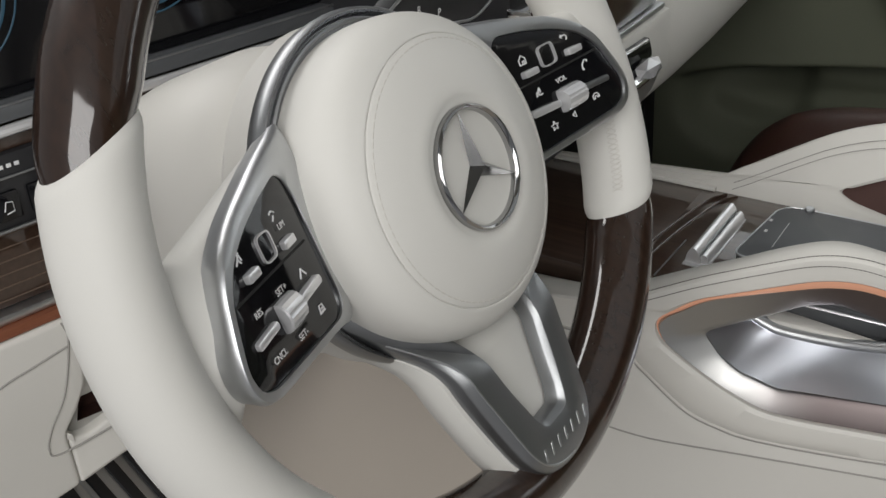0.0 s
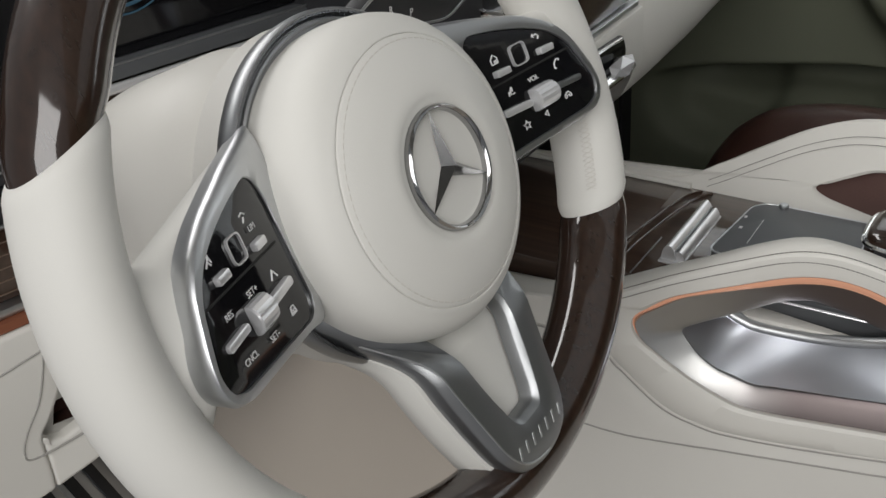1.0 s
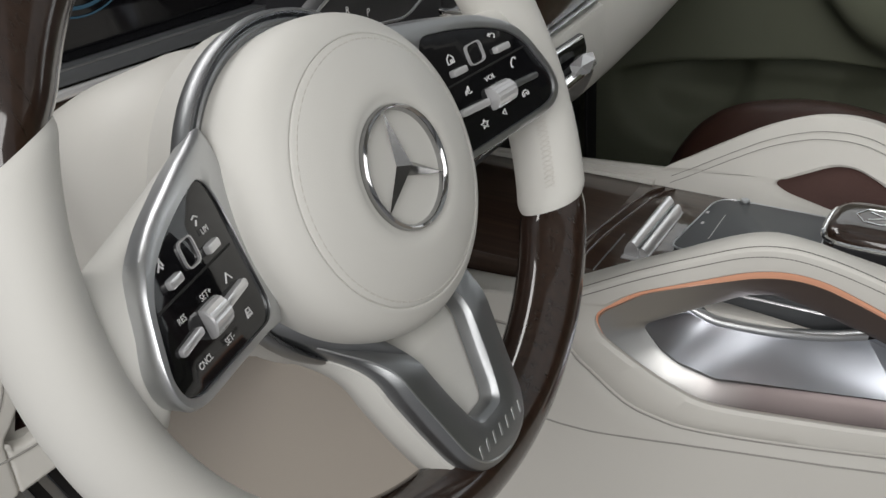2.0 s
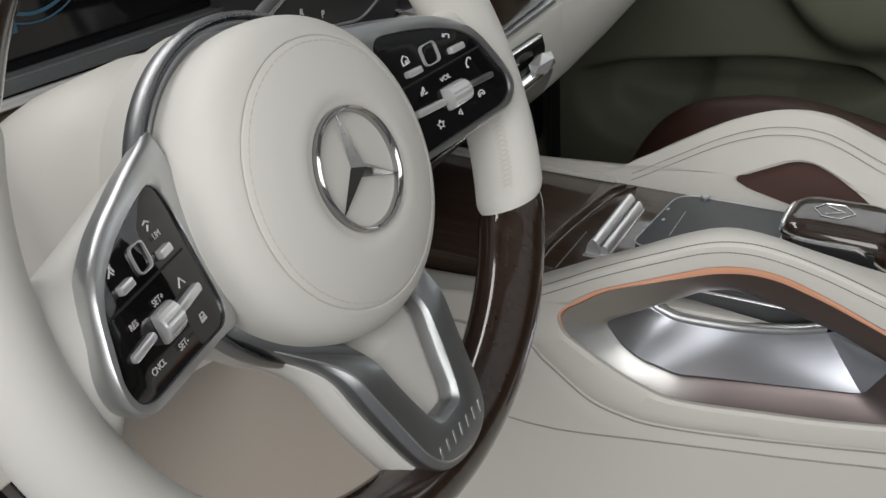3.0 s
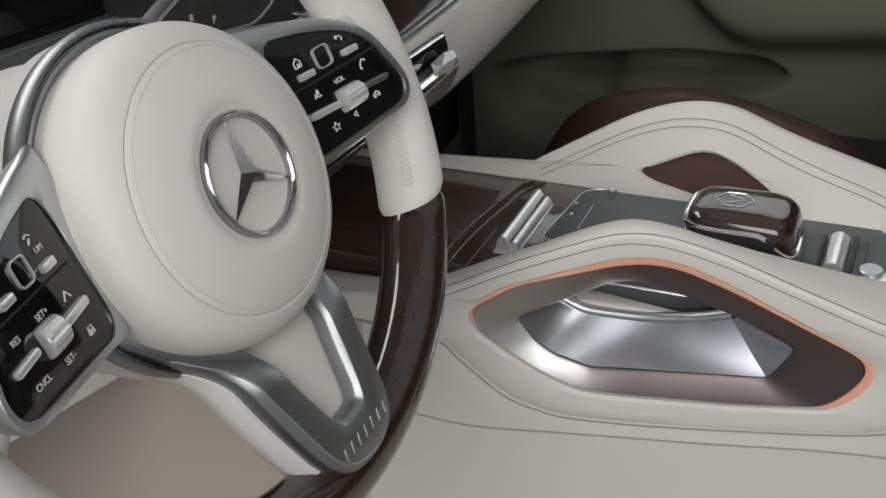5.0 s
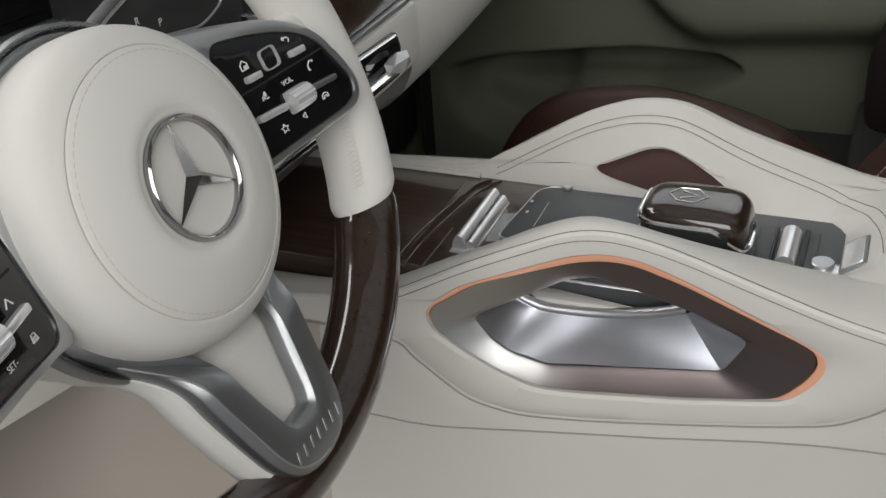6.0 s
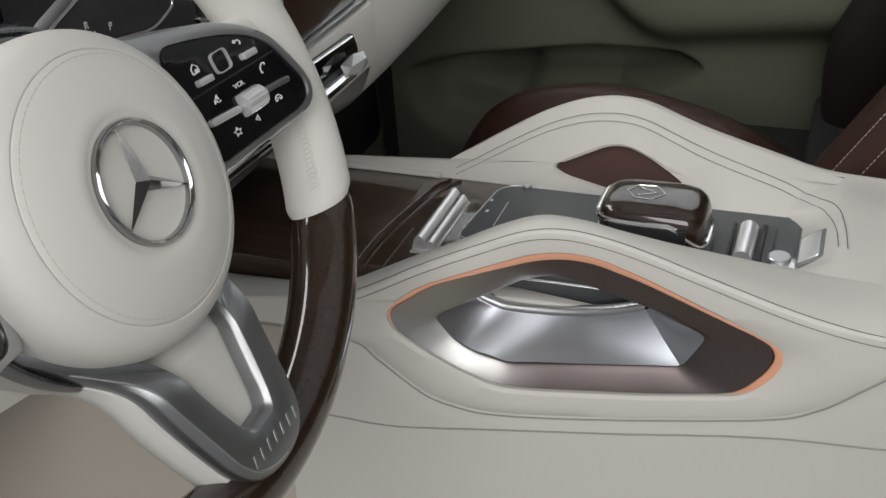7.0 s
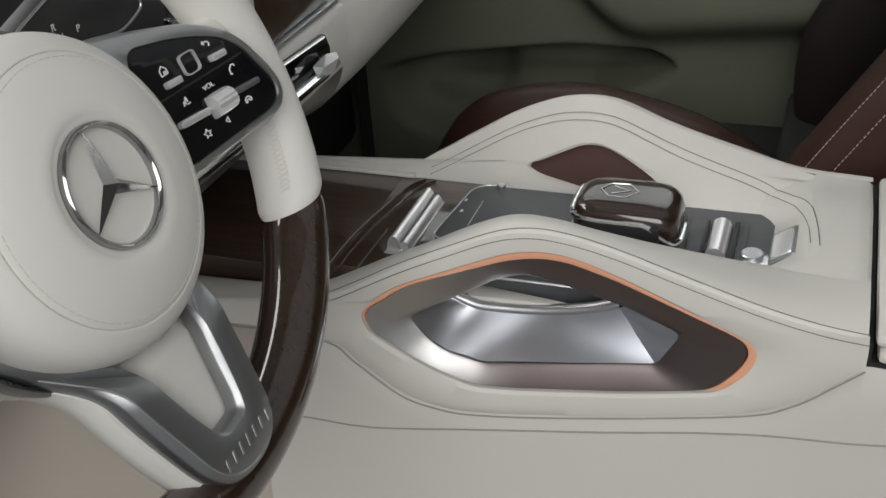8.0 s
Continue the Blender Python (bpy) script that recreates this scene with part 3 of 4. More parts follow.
bm = bmesh.new()
skin(bm, [flank_ring(outer, 0.002), flank_ring(outer, 0.0, 0.1, cop), flank_ring(outer, -0.0015, 0.5, cop), flank_ring(outer, -0.001, 0.9, cop), flank_ring(cop, 0.0012), flank_ring(cop, 0.006)])
flank_part = part("side_skin", bm, CREAM, console, "cream leather side of the console")


def strip_width(p):
    """Broad along the arch and round the rear end, thin below."""
    k = max(1 / (1 + math.exp(-(p.y - 0.462) / 0.004)), 1 / (1 + math.exp((p.x + 0.238) / 0.005)))
    return 0.0010 + 0.0045 * k


inner = [p + (Vector(CY) - p).normalized() * strip_width(p) for p in cop]
bm = bmesh.new()

def strip_ring(pts, dx, pull=0.0, other=None):
    """The strip sinks behind the leather edge where it runs thin."""
    return [(x + 0.0045 * (1 - (strip_width(c) - 0.0010) / 0.0045), y, z) for (x, y, z), c in zip(flank_ring(pts, dx, pull, other), cop)]


skin(bm, [flank_ring(cop, 0.0065), strip_ring(cop, 0.0006), strip_ring(inner, 0.0006, 0.5, cop), strip_ring(inner, 0.002), flank_ring(inner, 0.0068)])
part("light_strip", bm, LIGHTSTRIP, console, "softly lit copper-coloured trim strip round the handle recess")
bowl = polar(rounded(BOWL, 0.006, 4), CY, NP)
bm = bmesh.new()
skin(bm, [flank_ring(inner, 0.0045), flank_ring(inner, 0.003, 0.03, bowl), flank_ring(inner, 0.0045, 0.25, bowl), flank_ring(inner, 0.0085, 0.7, bowl), flank_ring(inner, 0.0108, 0.93, bowl), flank_ring(bowl, 0.0120), flank_ring([p + (p - Vector(CY)) * 0.02 for p in bowl], 0.0170)])
part("handle_panel", bm, PANEL, console, "brown-grey satin metal handle surround with a painted bright-to-dark reflection", 40)

# scoop: a trough from its lower edge in and up to the lip, a dark cheek in front, a facet behind
EDGE = [(-0.0100, 0.4525), (-0.0243, 0.4322), (-0.0380, 0.4225), (-0.0652, 0.4150), (-0.13, 0.4228), (-0.1914, 0.4300)]
LIP = [(-0.0330, 0.4500), (-0.0440, 0.4450), (-0.0590, 0.4415), (-0.0985, 0.4430), (-0.1330, 0.4500), (-0.1605, 0.4600)]
edge_run = curve_of([(0, *p) for p in EDGE], 60)
lip_run = curve_of([(0, *p) for p in LIP], 60)


def on_flank(y, z, dx):
    return Vector((flank(y) + dx, y, z))


rows = []
for e, l in zip(edge_run, lip_run):
    row = []
    for k in range(19):
        v = k / 18
        f, g = math.sin(v * math.pi / 2), 1 - math.cos(v * math.pi / 2)
        row.append(on_flank(e.y + (l.y - e.y) * v, e.z + (l.z - e.z) * (0.75 * v + 0.25 * g), 0.0132 + (0.0328 - 0.0095 * min(1.0, (e.y - 0.0) / -0.19)) * (0.75 * v + 0.25 * f)))
    rows.append(row)
bm = bmesh.new()
skin(bm, rows, False)
part("handle_bowl", bm, SCOOP, console, "polished silver scoop of the grab handle", 60)


def facet(corners, name, label):
    """A three-cornered face, hollowed a little between its corners."""
    a, b, c = corners
    bm, n, grid = bmesh.new(), 10, {}
    for i in range(n + 1):
        for j in range(n + 1 - i):
            u, v = i / n, j / n
            w = 1 - u - v
            grid[i, j] = bm.verts.new(a * w + b * u + c * v + Vector((0.030 * u * v * w, 0, 0)))
    for i in range(n):
        for j in range(n - i):
            bm.faces.new((grid[i, j], grid[i + 1, j], grid[i, j + 1]))
            if j < n - i - 1:
                bm.faces.new((grid[i + 1, j], grid[i + 1, j + 1], grid[i, j + 1]))
    part(name, bm, SCOOP, console, label, 60)


lip_rear, lip_front = rows[-1][-1], rows[0][-1]
rear_low, front_tip = rows[-1][0], rows[0][0]
facet((rear_low, on_flank(-0.2095, 0.4591, 0.0132), lip_rear), "scoop_facet", "silver facet closing the scoop at its rear")
facet((on_flank(-0.2095, 0.4591, 0.0132), on_flank(-0.1714, 0.4790, 0.0132), lip_rear), "scoop_facet", "silver facet closing the scoop at its rear")
facet((front_tip, on_flank(-0.0440, 0.4735, 0.0132), lip_front), "scoop_cheek", "silver cheek closing the scoop in front")
bm = bmesh.new()
skin(bm, [[r[-1] + Vector((dx, 0, dz)) for dx, dz in ((0.0002, -0.0008), (-0.0012, 0.0010), (-0.0010, 0.0032), (0.0006, 0.0052), (0.0030, 0.0062), (0.0060, 0.0058), (0.0075, 0.0040))] for r in rows], False)
part("handle_lip", bm, SILVER, console, "bright rounded lip of the scoop", 60)
part("handle_ledge", slab([(0.3060, -0.018), (0.3225, -0.024), (0.3225, -0.060), (0.3130, -0.137), (0.3105, -0.140)], 0.440, 0.4505, 0.001), CREAM, console, "cream ledge inside the handle opening")
part("handle_well", slab([(0.3100, -0.016), (0.3218, -0.016), (0.3218, -0.19), (0.312, -0.19)], 0.430, 0.4455, 0.001), SOFTBLACK, console, "dark well behind the grab handle")
bm = bmesh.new()
tube(bm, [(0.3195, -0.04, 0.4605), (0.3205, -0.08, 0.4608), (0.3215, -0.13, 0.4605)], 0.0014, 0.0010, 8)
part("well_edge", bm, PALE, console, "thin pale edge behind the well")

# rail over the arch, from the side skin to the tray
CREST = [(0.285, 0.30, 0.448), (0.285, 0.16, 0.450), (0.283, 0.075, 0.457), (0.282, 0.056, 0.465), (0.286, 0.007, 0.490), (0.289, -0.025, 0.505), (0.291, -0.063, 0.525), (0.294, -0.092, 0.534), (0.300, -0.12, 0.529), (0.308, -0.146, 0.519), (0.325, -0.2, 0.502), (0.343, -0.262, 0.4855), (0.352, -0.295, 0.4815), (0.356, -0.3262, 0.4805)]
crest = curve_of(CREST, 110)
base = curve_of([(0, *p) for p in TOP], 400)


def top_z(y):
    b = min(base, key=lambda p: abs(p.y - y))
    return b.z


bm = bmesh.new()
rings = []
for p in crest:
    z = top_z(p.y)
    a = Vector((flank(p.y) + 0.002, p.y, z))
    m1 = a.lerp(p, 0.4) + Vector((0, 0, 0.004))
    m2 = a.lerp(p, 0.8) + Vector((0, 0, 0.0025))
    rings.append([a, a.lerp(m1, 0.4) + Vector((0, 0, 0.0012)), m1, m2, p, p + Vector((0.004, 0, -0.003)), p + Vector((0.008, 0, -0.012)), p + Vector((0.010, 0, -0.020))])
skin(bm, rings, False)
part("side_rail", bm, CREAM, console, "cream leather rail arched over the grab handle", 60)
for drop, out in ((0.0, 0.0004), (0.0062, -0.0012)):
    pts = [(flank(p.y) + 0.002 * (1 - drop / 0.0062) + out, p.y, p.z - drop + 0.0006) for p in base[60:]]
    stitches(pts, 0.0031, 0.0025, 0.00036, DARKTHREAD, console, up=(1, 0, 0.3))

# lower side, deck behind the tray
low = curve_of([(0, *p) for p in SEAM], 60)


def lower_x(y, s, z):
    """The lower side leans out a little towards the floor."""
    return flank(y) - 0.0006 - 0.017 * (s - z) / (s - 0.30)


def lower_rows(path):
    rings = []
    for p in path:
        s = p.z
        rings.append([(flank(p.y) + 0.0025, p.y, s + 0.002)] + [(lower_x(p.y, s, z), p.y, z) for z in (s - 0.001, s - (s - 0.3) * 0.2, s - (s - 0.3) * 0.5, 0.30, 0.0)])
    return rings


bm = bmesh.new()
split = next(k for k, p in enumerate(low) if p.y < 0.125)
skin(bm, lower_rows(low[split:] + [Vector((0, -0.345 - 0.05 * k, 0.4525)) for k in range(9)]), False)
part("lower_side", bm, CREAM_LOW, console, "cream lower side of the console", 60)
bm = bmesh.new()
skin(bm, lower_rows(low[:split + 1][::-1] + [Vector((0, 0.3 + 0.13 * k, 0.435)) for k in range(1, 6)]), False)
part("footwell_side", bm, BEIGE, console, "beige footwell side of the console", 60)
part("rear_lower_side", box(0.310, 0.50, -0.75, -0.331, 0.0, 0.448, 0.006), CREAM, console)
bm = bmesh.new()
tube(bm, [(flank(p.y) - 0.0012, p.y, p.z) for p in low], 0.0006, seg=6)
part("side_seam", bm, SEAMDARK, console)
bm = bmesh.new()
def seam_z(y):
    return min(low, key=lambda p: abs(p.y - y)).z


tube(bm, [(lower_x(p.y, seam_z(p.y), p.z) - 0.0003, p.y, p.z) for p in curve_of([(0, 0.12, 0.364), (0, 0.066, 0.362), (0, -0.003, 0.359), (0, -0.133, 0.373), (0, -0.24, 0.388), (0, -0.327, 0.3955), (0, -0.42, 0.402), (0, -0.55, 0.41)], 60)], 0.0007, seg=6)
part("floor_seam", bm, SEAMDARK, console)


def deck_z(x, y):
    f = min(max((x - 0.44) / 0.066, 0), 1)
    return 0.4805 + 0.003 * math.sin((x - 0.28) / 0.24 * math.pi) - 0.0065 * f * f * (3 - 2 * f)


def deck_edge(x):
    f = min(max((x - 0.335) / 0.03, 0), 1)
    edge = -0.258 - 0.025 * f * f * (3 - 2 * f)
    return edge, max(-0.2565, edge + 0.015) + 0.9 * max(0.0, x - 0.44)


bm = bmesh.new()
rings = []
for i in range(25):
    x = 0.318 + 0.190 * i / 24
    edge, foot = deck_edge(x)
    row = [(x, -0.3265, 0.42), (x, -0.3265, deck_z(x, 0) - 0.003), (x, -0.323, deck_z(x, 0))]
    row += [(x, -0.323 + (edge + 0.323) * k / 5, deck_z(x, 0) + 0.0025 * k / 5) for k in range(1, 6)]
    row += [(x, edge + 0.002, deck_z(x, 0) + 0.0015), (x, edge * 0.85 + foot * 0.15, deck_z(x, 0) - 0.001), (x, foot, 0.4648), (x, foot, 0.44)]
    rings.append(row)
skin(bm, rings, False)
part("rear_deck", bm, CREAM, console, "cream leather deck behind the tray", 60)

# far rail with its own handle opening
FCREST = [(0.4525, 0.30, 0.469), (0.4525, 0.12, 0.469), (0.4535, 0.062, 0.4735), (0.466, 0.032, 0.4855), (0.482, 0.004, 0.4985), (0.500, -0.032, 0.5145), (0.511, -0.062, 0.5230), (0.515, -0.085, 0.5258), (0.515, -0.105, 0.5257), (0.514, -0.125, 0.5215), (0.511, -0.168, 0.5060), (0.510, -0.229, 0.488), (0.509, -0.271, 0.4775), (0.508, -0.3262, 0.4745)]
FHOLE = [(-0.046, 0.4785), (-0.0765, 0.4895), (-0.092, 0.495), (-0.108, 0.4955), (-0.128, 0.489), (-0.173, 0.468), (-0.168, 0.4625), (-0.11, 0.466), (-0.06, 0.4735)]
ftop = curve_of(FCREST, 110)
FC = (-0.105, 0.484)


def crest_at(y):
    """The point of the far rail's crest at a given place along the car."""
    for a, b in zip(ftop, ftop[1:]):
        if b.y <= y <= a.y:
            return a.lerp(b, (a.y - y) / max(1e-9, a.y - b.y))
    return ftop[0] if y > ftop[0].y else ftop[-1]


def far_x(y, z):
    """The inner face leans out from the tray to the crest."""
    c = crest_at(y)
    return 0.452 + (c.x - 0.452) * min(max((z - 0.464) / max(0.004, c.z - 0.464), -0.3), 1.0)


fo = polar([(p.y, p.z) for p in ftop] + [(-0.3262, 0.455), (0.30, 0.455)], FC, 480)
fh = polar(rounded(FHOLE, 0.012, 4), FC, 480)


def far_ring(a, b, f, dx=0.0):
    return [(far_x(*(p * (1 - f) + q * f)) + dx, *(p * (1 - f) + q * f)) for p, q in zip(a, b)]


bm = bmesh.new()
skin(bm, [far_ring(fo, fh, k / 8) for k in range(8)] + [ far_ring(fo, fh, 0.92), far_ring(fo, fh, 0.99, 0.003), far_ring(fo, fh, 1.0, 0.008), far_ring(fo, fh, 1.0, 0.026)])
rings = []
for p in ftop:
    x = p.x
    k = 0.3 + 0.7 / (1 + math.exp((p.y - 0.02) / 0.012))
    rings.append([(x, p.y, p.z), (x + 0.004 * k, p.y, p.z + 0.0008), (x + 0.012 * k, p.y, p.z - 0.002), (x + 0.022 * k, p.y, p.z - 0.008), (x + 0.030 * k, p.y, p.z - 0.018), (x + 0.036 * k, p.y, p.z - 0.05), (x + 0.046 * k, p.y, 0.0)])
skin(bm, rings, False)
part("far_rail", bm, CREAM, console, "cream leather rail on the passenger side", 50)
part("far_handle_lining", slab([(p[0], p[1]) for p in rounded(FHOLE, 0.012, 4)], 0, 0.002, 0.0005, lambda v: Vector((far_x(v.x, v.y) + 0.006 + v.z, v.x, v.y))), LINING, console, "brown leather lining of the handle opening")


def far_top(x, y):
    """Height of the leather where the far rail runs out into the rear deck."""
    c = crest_at(y)
    rail = 0.464 + (c.z - 0.464) * (x - 0.452) / (c.x - 0.452)
    edge, foot = deck_edge(x)
    top, g = deck_z(x, y), (y - edge) / (foot - edge)
    if g < 0:
        deck = top + 0.0025 * (y + 0.323) / (edge + 0.323)
    elif g < 0.15:
        deck = top + 0.0025 - 0.0035 * g / 0.15
    else:
        deck = top - 0.001 - (top - 0.001 - 0.4648) * min((g - 0.15) / 0.85, 1.0)
    return max(rail, deck)


CORNER = (((0.486, -0.243), (0.466, -0.268), (0.447, -0.279), (0.411, -0.287), (0.380, -0.2905)), ((0.478, -0.239), (0.459, -0.262), (0.441, -0.273), (0.411, -0.2805), (0.380, -0.284)))
for dz, turn in zip((-0.0095, -0.0145), CORNER):
    rail = [(far_x(p.y, p.z + dz), p.y, 0.0) for p in ftop[24:] if p.y > -0.175]
    run = [Vector(p) for p in rail[:-1]] + curve_of([rail[-1]] + [(*q, 0.0) for q in turn], 40)
    stitches([(p.x - 0.0004, p.y, far_top(p.x, p.y) + 0.0006) for p in run], 0.0031, 0.0025, 0.00036, DARKTHREAD, console)

# tray
part("tray_floor", box(0.322, 0.458, -0.272, 0.0, 0.44, 0.4645, 0.001), GREY, console, "dark grey tray floor")
part("tray_wood", box(0.290, 0.452, -0.022, 0.42, 0.44, 0.4665, 0.001), WOOD, console, "glossy dark brown wood tray front")
bm = bmesh.new()
tube(bm, [(0.4525, 0.42, 0.4675), (0.4525, 0.05, 0.4675)], 0.004, 0.003, 8)
part("tray_edge", bm, CREAM, console)

# armrest box behind the gap
arm = thing("armrest_box", "cream leather armrest lid behind the console deck", "armrest", (0.40, -0.5, 0.0))
part("lid", box(-0.117, 0.11, -0.25, 0.169, 0.47, 0.4795, 0.004), CREAM, arm)
part("body", box(-0.119, 0.11, -0.25, 0.1665, 0.4585, 0.469, 0.004), CREAM, arm)
gap = thing("panel_gap", "dark joint between console deck and armrest", "joint", (0.40, -0.329, 0.0), "structure")
part("gap_filler", box(-0.1165, 0.108, -0.001, 0.0015, 0.445, 0.472, 0), GAP, gap)
part("lower_gap", box(-0.1165, 0.108, -0.35, -0.001, 0.450, 0.4582, 0), GAP, gap)

# ---- tray fittings ----
def bar_half(x0, x1, y, w, h, z, material, name, parent, label=""):
    """A half-round bar across the tray."""
    bm = bmesh.new()
    n = 14
    skin(bm, [[(x, y + w / 2 * math.cos(math.pi * k / n), z + h * math.sin(math.pi * k / n)) for k in range(n + 1)] for x in (x0, x0 + 0.001, (x0 + x1) / 2, x1 - 0.001, x1)], False)
    for x in (x0, x1):
        bm.faces.new([bm.verts.new((x, y + w / 2 * math.cos(math.pi * k / n), z + h * math.sin(math.pi * k / n))) for k in range(n + 1)])
    return part(name, bm, material, parent, label, 40)


roller = thing("tray_roller_handle", "polished silver half-round pull on the wooden tray front", "handle", (0, 0, 0))
bar_half(0.328, 0.410, 0.0218, 0.0120, 0.0135, 0.4675, PALE, "grip", roller, "polished upper bar")
bar_half(0.330, 0.409, 0.0138, 0.0082, 0.0085, 0.4675, PALE, "grip", roller, "polished lower bar")
part("groove", box(0.330, 0.409, 0.0164, 0.0174, 0.4675, 0.4765, 0.0003), SILVER_DARK, roller)
part("foot", box(0.324, 0.412, 0.0090, 0.0290, 0.4662, 0.4685, 0.0008), PALE, roller)

pad = thing("touchpad", "dark grey touchpad with a thin silver edge in the tray", "touchpad", (0, 0, 0))
TP = rounded([(0.342, -0.004), (0.424, -0.012), (0.434, -0.022), (0.434, -0.106), (0.342, -0.106)], 0.010, 5)
part("surface", slab(TP, 0.4645, 0.4765, 0.0015), GREY, pad)
bm = bmesh.new()
tube(bm, [(p.x, p.y, 0.4757) for p in TP], 0.0009, seg=6, closed=True)
part("edge", bm, SILVER, pad, "thin silver edge")
for x, y in ((0.404, -0.013), (0.386, -0.015)):
    part("printed_sign", box(x - 0.0018, x + 0.0018, y - 0.0012, y + 0.0012, 0.4764, 0.4769, 0.0002), PRINT, pad)
part("divider", box(0.364, 0.405, -0.0275, -0.027, 0.4764, 0.4768, 0.0001), PRINT, pad)
part("round_key", lathe([(0.004, 0.4645), (0.004, 0.478), (0.003, 0.479), (0.0005, 0.479)], 20, 0.4325, -0.035), SILVER, pad)

rest = thing("hand_rest", "glossy dark brown hand rest with a chrome band over the touchpad", "hand rest", (0, 0, 0))
bm = bmesh.new()
rings = []
for z, k, dy in ((0.4645, 0.90, 0.0), (0.470, 0.97, 0.0), (0.478, 1.0, 0.0), (0.491, 1.0, 0.0), (0.499, 0.965, 0.001), (0.5035, 0.88, 0.002), (0.5058, 0.72, 0.003), (0.5065, 0.4, 0.003), (0.5067, 0.02, 0.003)):
    row = []
    for q in range(48):
        a = 2 * math.pi * q / 48
        cx, sx = math.copysign(abs(math.cos(a)) ** 0.5, math.cos(a)), math.copysign(abs(math.sin(a)) ** 0.5, math.sin(a))
        row.append((0.391 + 0.031 * k * cx, -0.150 + dy + 0.041 * k * sx, z))
    rings.append(row)
skin(bm, rings, True, True)
part("rest_body", bm, WOOD_RIM, rest, angle=50)
bm = bmesh.new()
ring = []
for q in range(48):
    a = 2 * math.pi * q / 48
    cx, sx = math.copysign(abs(math.cos(a)) ** 0.5, math.cos(a)), math.copysign(abs(math.sin(a)) ** 0.5, math.sin(a))
    drop = min(max((-0.168 + 0.150 - 0.0416 * sx) / 0.02, 0.0), 1.0)
    ring.append((0.391 + 0.0316 * cx, -0.150 + 0.0416 * sx, 0.4965 - 0.018 * drop))
tube(bm, ring, 0.0022, 0.0020, 8, True)
part("band", bm, CHROME, rest, "chrome band")
part("front_plate", box(0.3580, 0.3615, -0.178, -0.120, 0.466, 0.4955, 0.001), SOFTBLACK, rest)
bm = bmesh.new()
em = [(0.392, -0.128), (0.402, -0.135), (0.403, -0.148), (0.392, -0.157), (0.381, -0.148), (0.382, -0.135)]
tube(bm, [(x, y, 0.5068) for x, y in em], 0.0005, 0.0004, 6, True)
tube(bm, [(0.386, -0.137, 0.5068), (0.392, -0.150, 0.5068), (0.398, -0.137, 0.5068)], 0.0007, 0.0004, 6)
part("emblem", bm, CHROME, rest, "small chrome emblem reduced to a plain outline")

rock = thing("rocker_switch", "chrome rocker switch between dark plates in the tray", "switch", (0, 0, 0))
bar_half(0.371, 0.419, -0.2180, 0.0165, 0.010, 0.4675, PALE, "rocker", rock)
part("plate", box(0.365, 0.43, -0.238, -0.194, 0.4645, 0.4675, 0.0008), GREY, rock)
part("side_bar", box(0.368, 0.424, -0.2315, -0.2275, 0.4675, 0.4725, 0.0006), SOFTBLACK, rock)
part("side_bar", box(0.368, 0.424, -0.2085, -0.2060, 0.4675, 0.4715, 0.0006), SOFTBLACK, rock)
part("rear_plate", slab(rounded([(0.345, -0.2325), (0.3900, -0.2325), (0.3895, -0.262), (0.345, -0.268)], 0.003, 3), 0.4645, 0.4660, 0.0005), PALE, console, "pale satin plate at the rear of the tray")
knob = thing("push_knob", "pale silver round push knob in the tray", "knob", (0, 0, 0))
part("cap", lathe([(0.0085, 0.4660), (0.0085, 0.4685), (0.0077, 0.4692), (0.001, 0.4692)], 28, 0.3855, -0.2440), SILVER, knob)

tab = thing("release_button", "square silver release button on the tray's rear wall", "button", (0, 0, 0))
part("button_face", slab(rounded([(0.379, 0.4668), (0.415, 0.4668), (0.415, 0.4765), (0.379, 0.4765)], 0.002, 3), 0, 0.0022, 0.0006, lambda v: Vector((v.x, -0.2553 - 1.456 * (v.y - 0.4648) + v.z * 0.6, v.y + v.z * 0.8 + 0.0004))), PALE, tab)
part("button_frame", slab(rounded([(0.375, 0.4655), (0.419, 0.4655), (0.419, 0.4780), (0.375, 0.4780)], 0.003, 3), -0.002, 0.0010, 0.0005, lambda v: Vector((v.x, -0.2553 - 1.456 * (v.y - 0.4648) + v.z * 0.6, v.y + v.z * 0.8 + 0.0004))), SILVER_DARK, tab)

# relief lines of the wooden lid at the front of the tray
lid = part("tray_lid", box(0.30, 0.446, -0.018, 0.060, 0.4655, 0.4672, 0.0008), WOOD, console, "glossy dark walnut lid with raised edges")
for dy, r in ((0, 0.0010), (0.009, 0.0007)):
    bm = bmesh.new()
    tube(bm, curve_of([(0.294, 0.056 + dy, 0.4665), (0.335, 0.055 + dy, 0.4672), (0.384, 0.049 + dy, 0.4675), (0.43, 0.040 + dy, 0.4675), (0.448, 0.030 + dy, 0.467)], 24), r, 0.0012, 8)
    part("raised_edge", bm, WOOD, lid)
bm = bmesh.new()
tube(bm, [(0.30, 0.041, 0.4672), (0.36, 0.040, 0.4672)], 0.0007, seg=6)
part("lid_joint", bm, SILVER_DARK, lid)

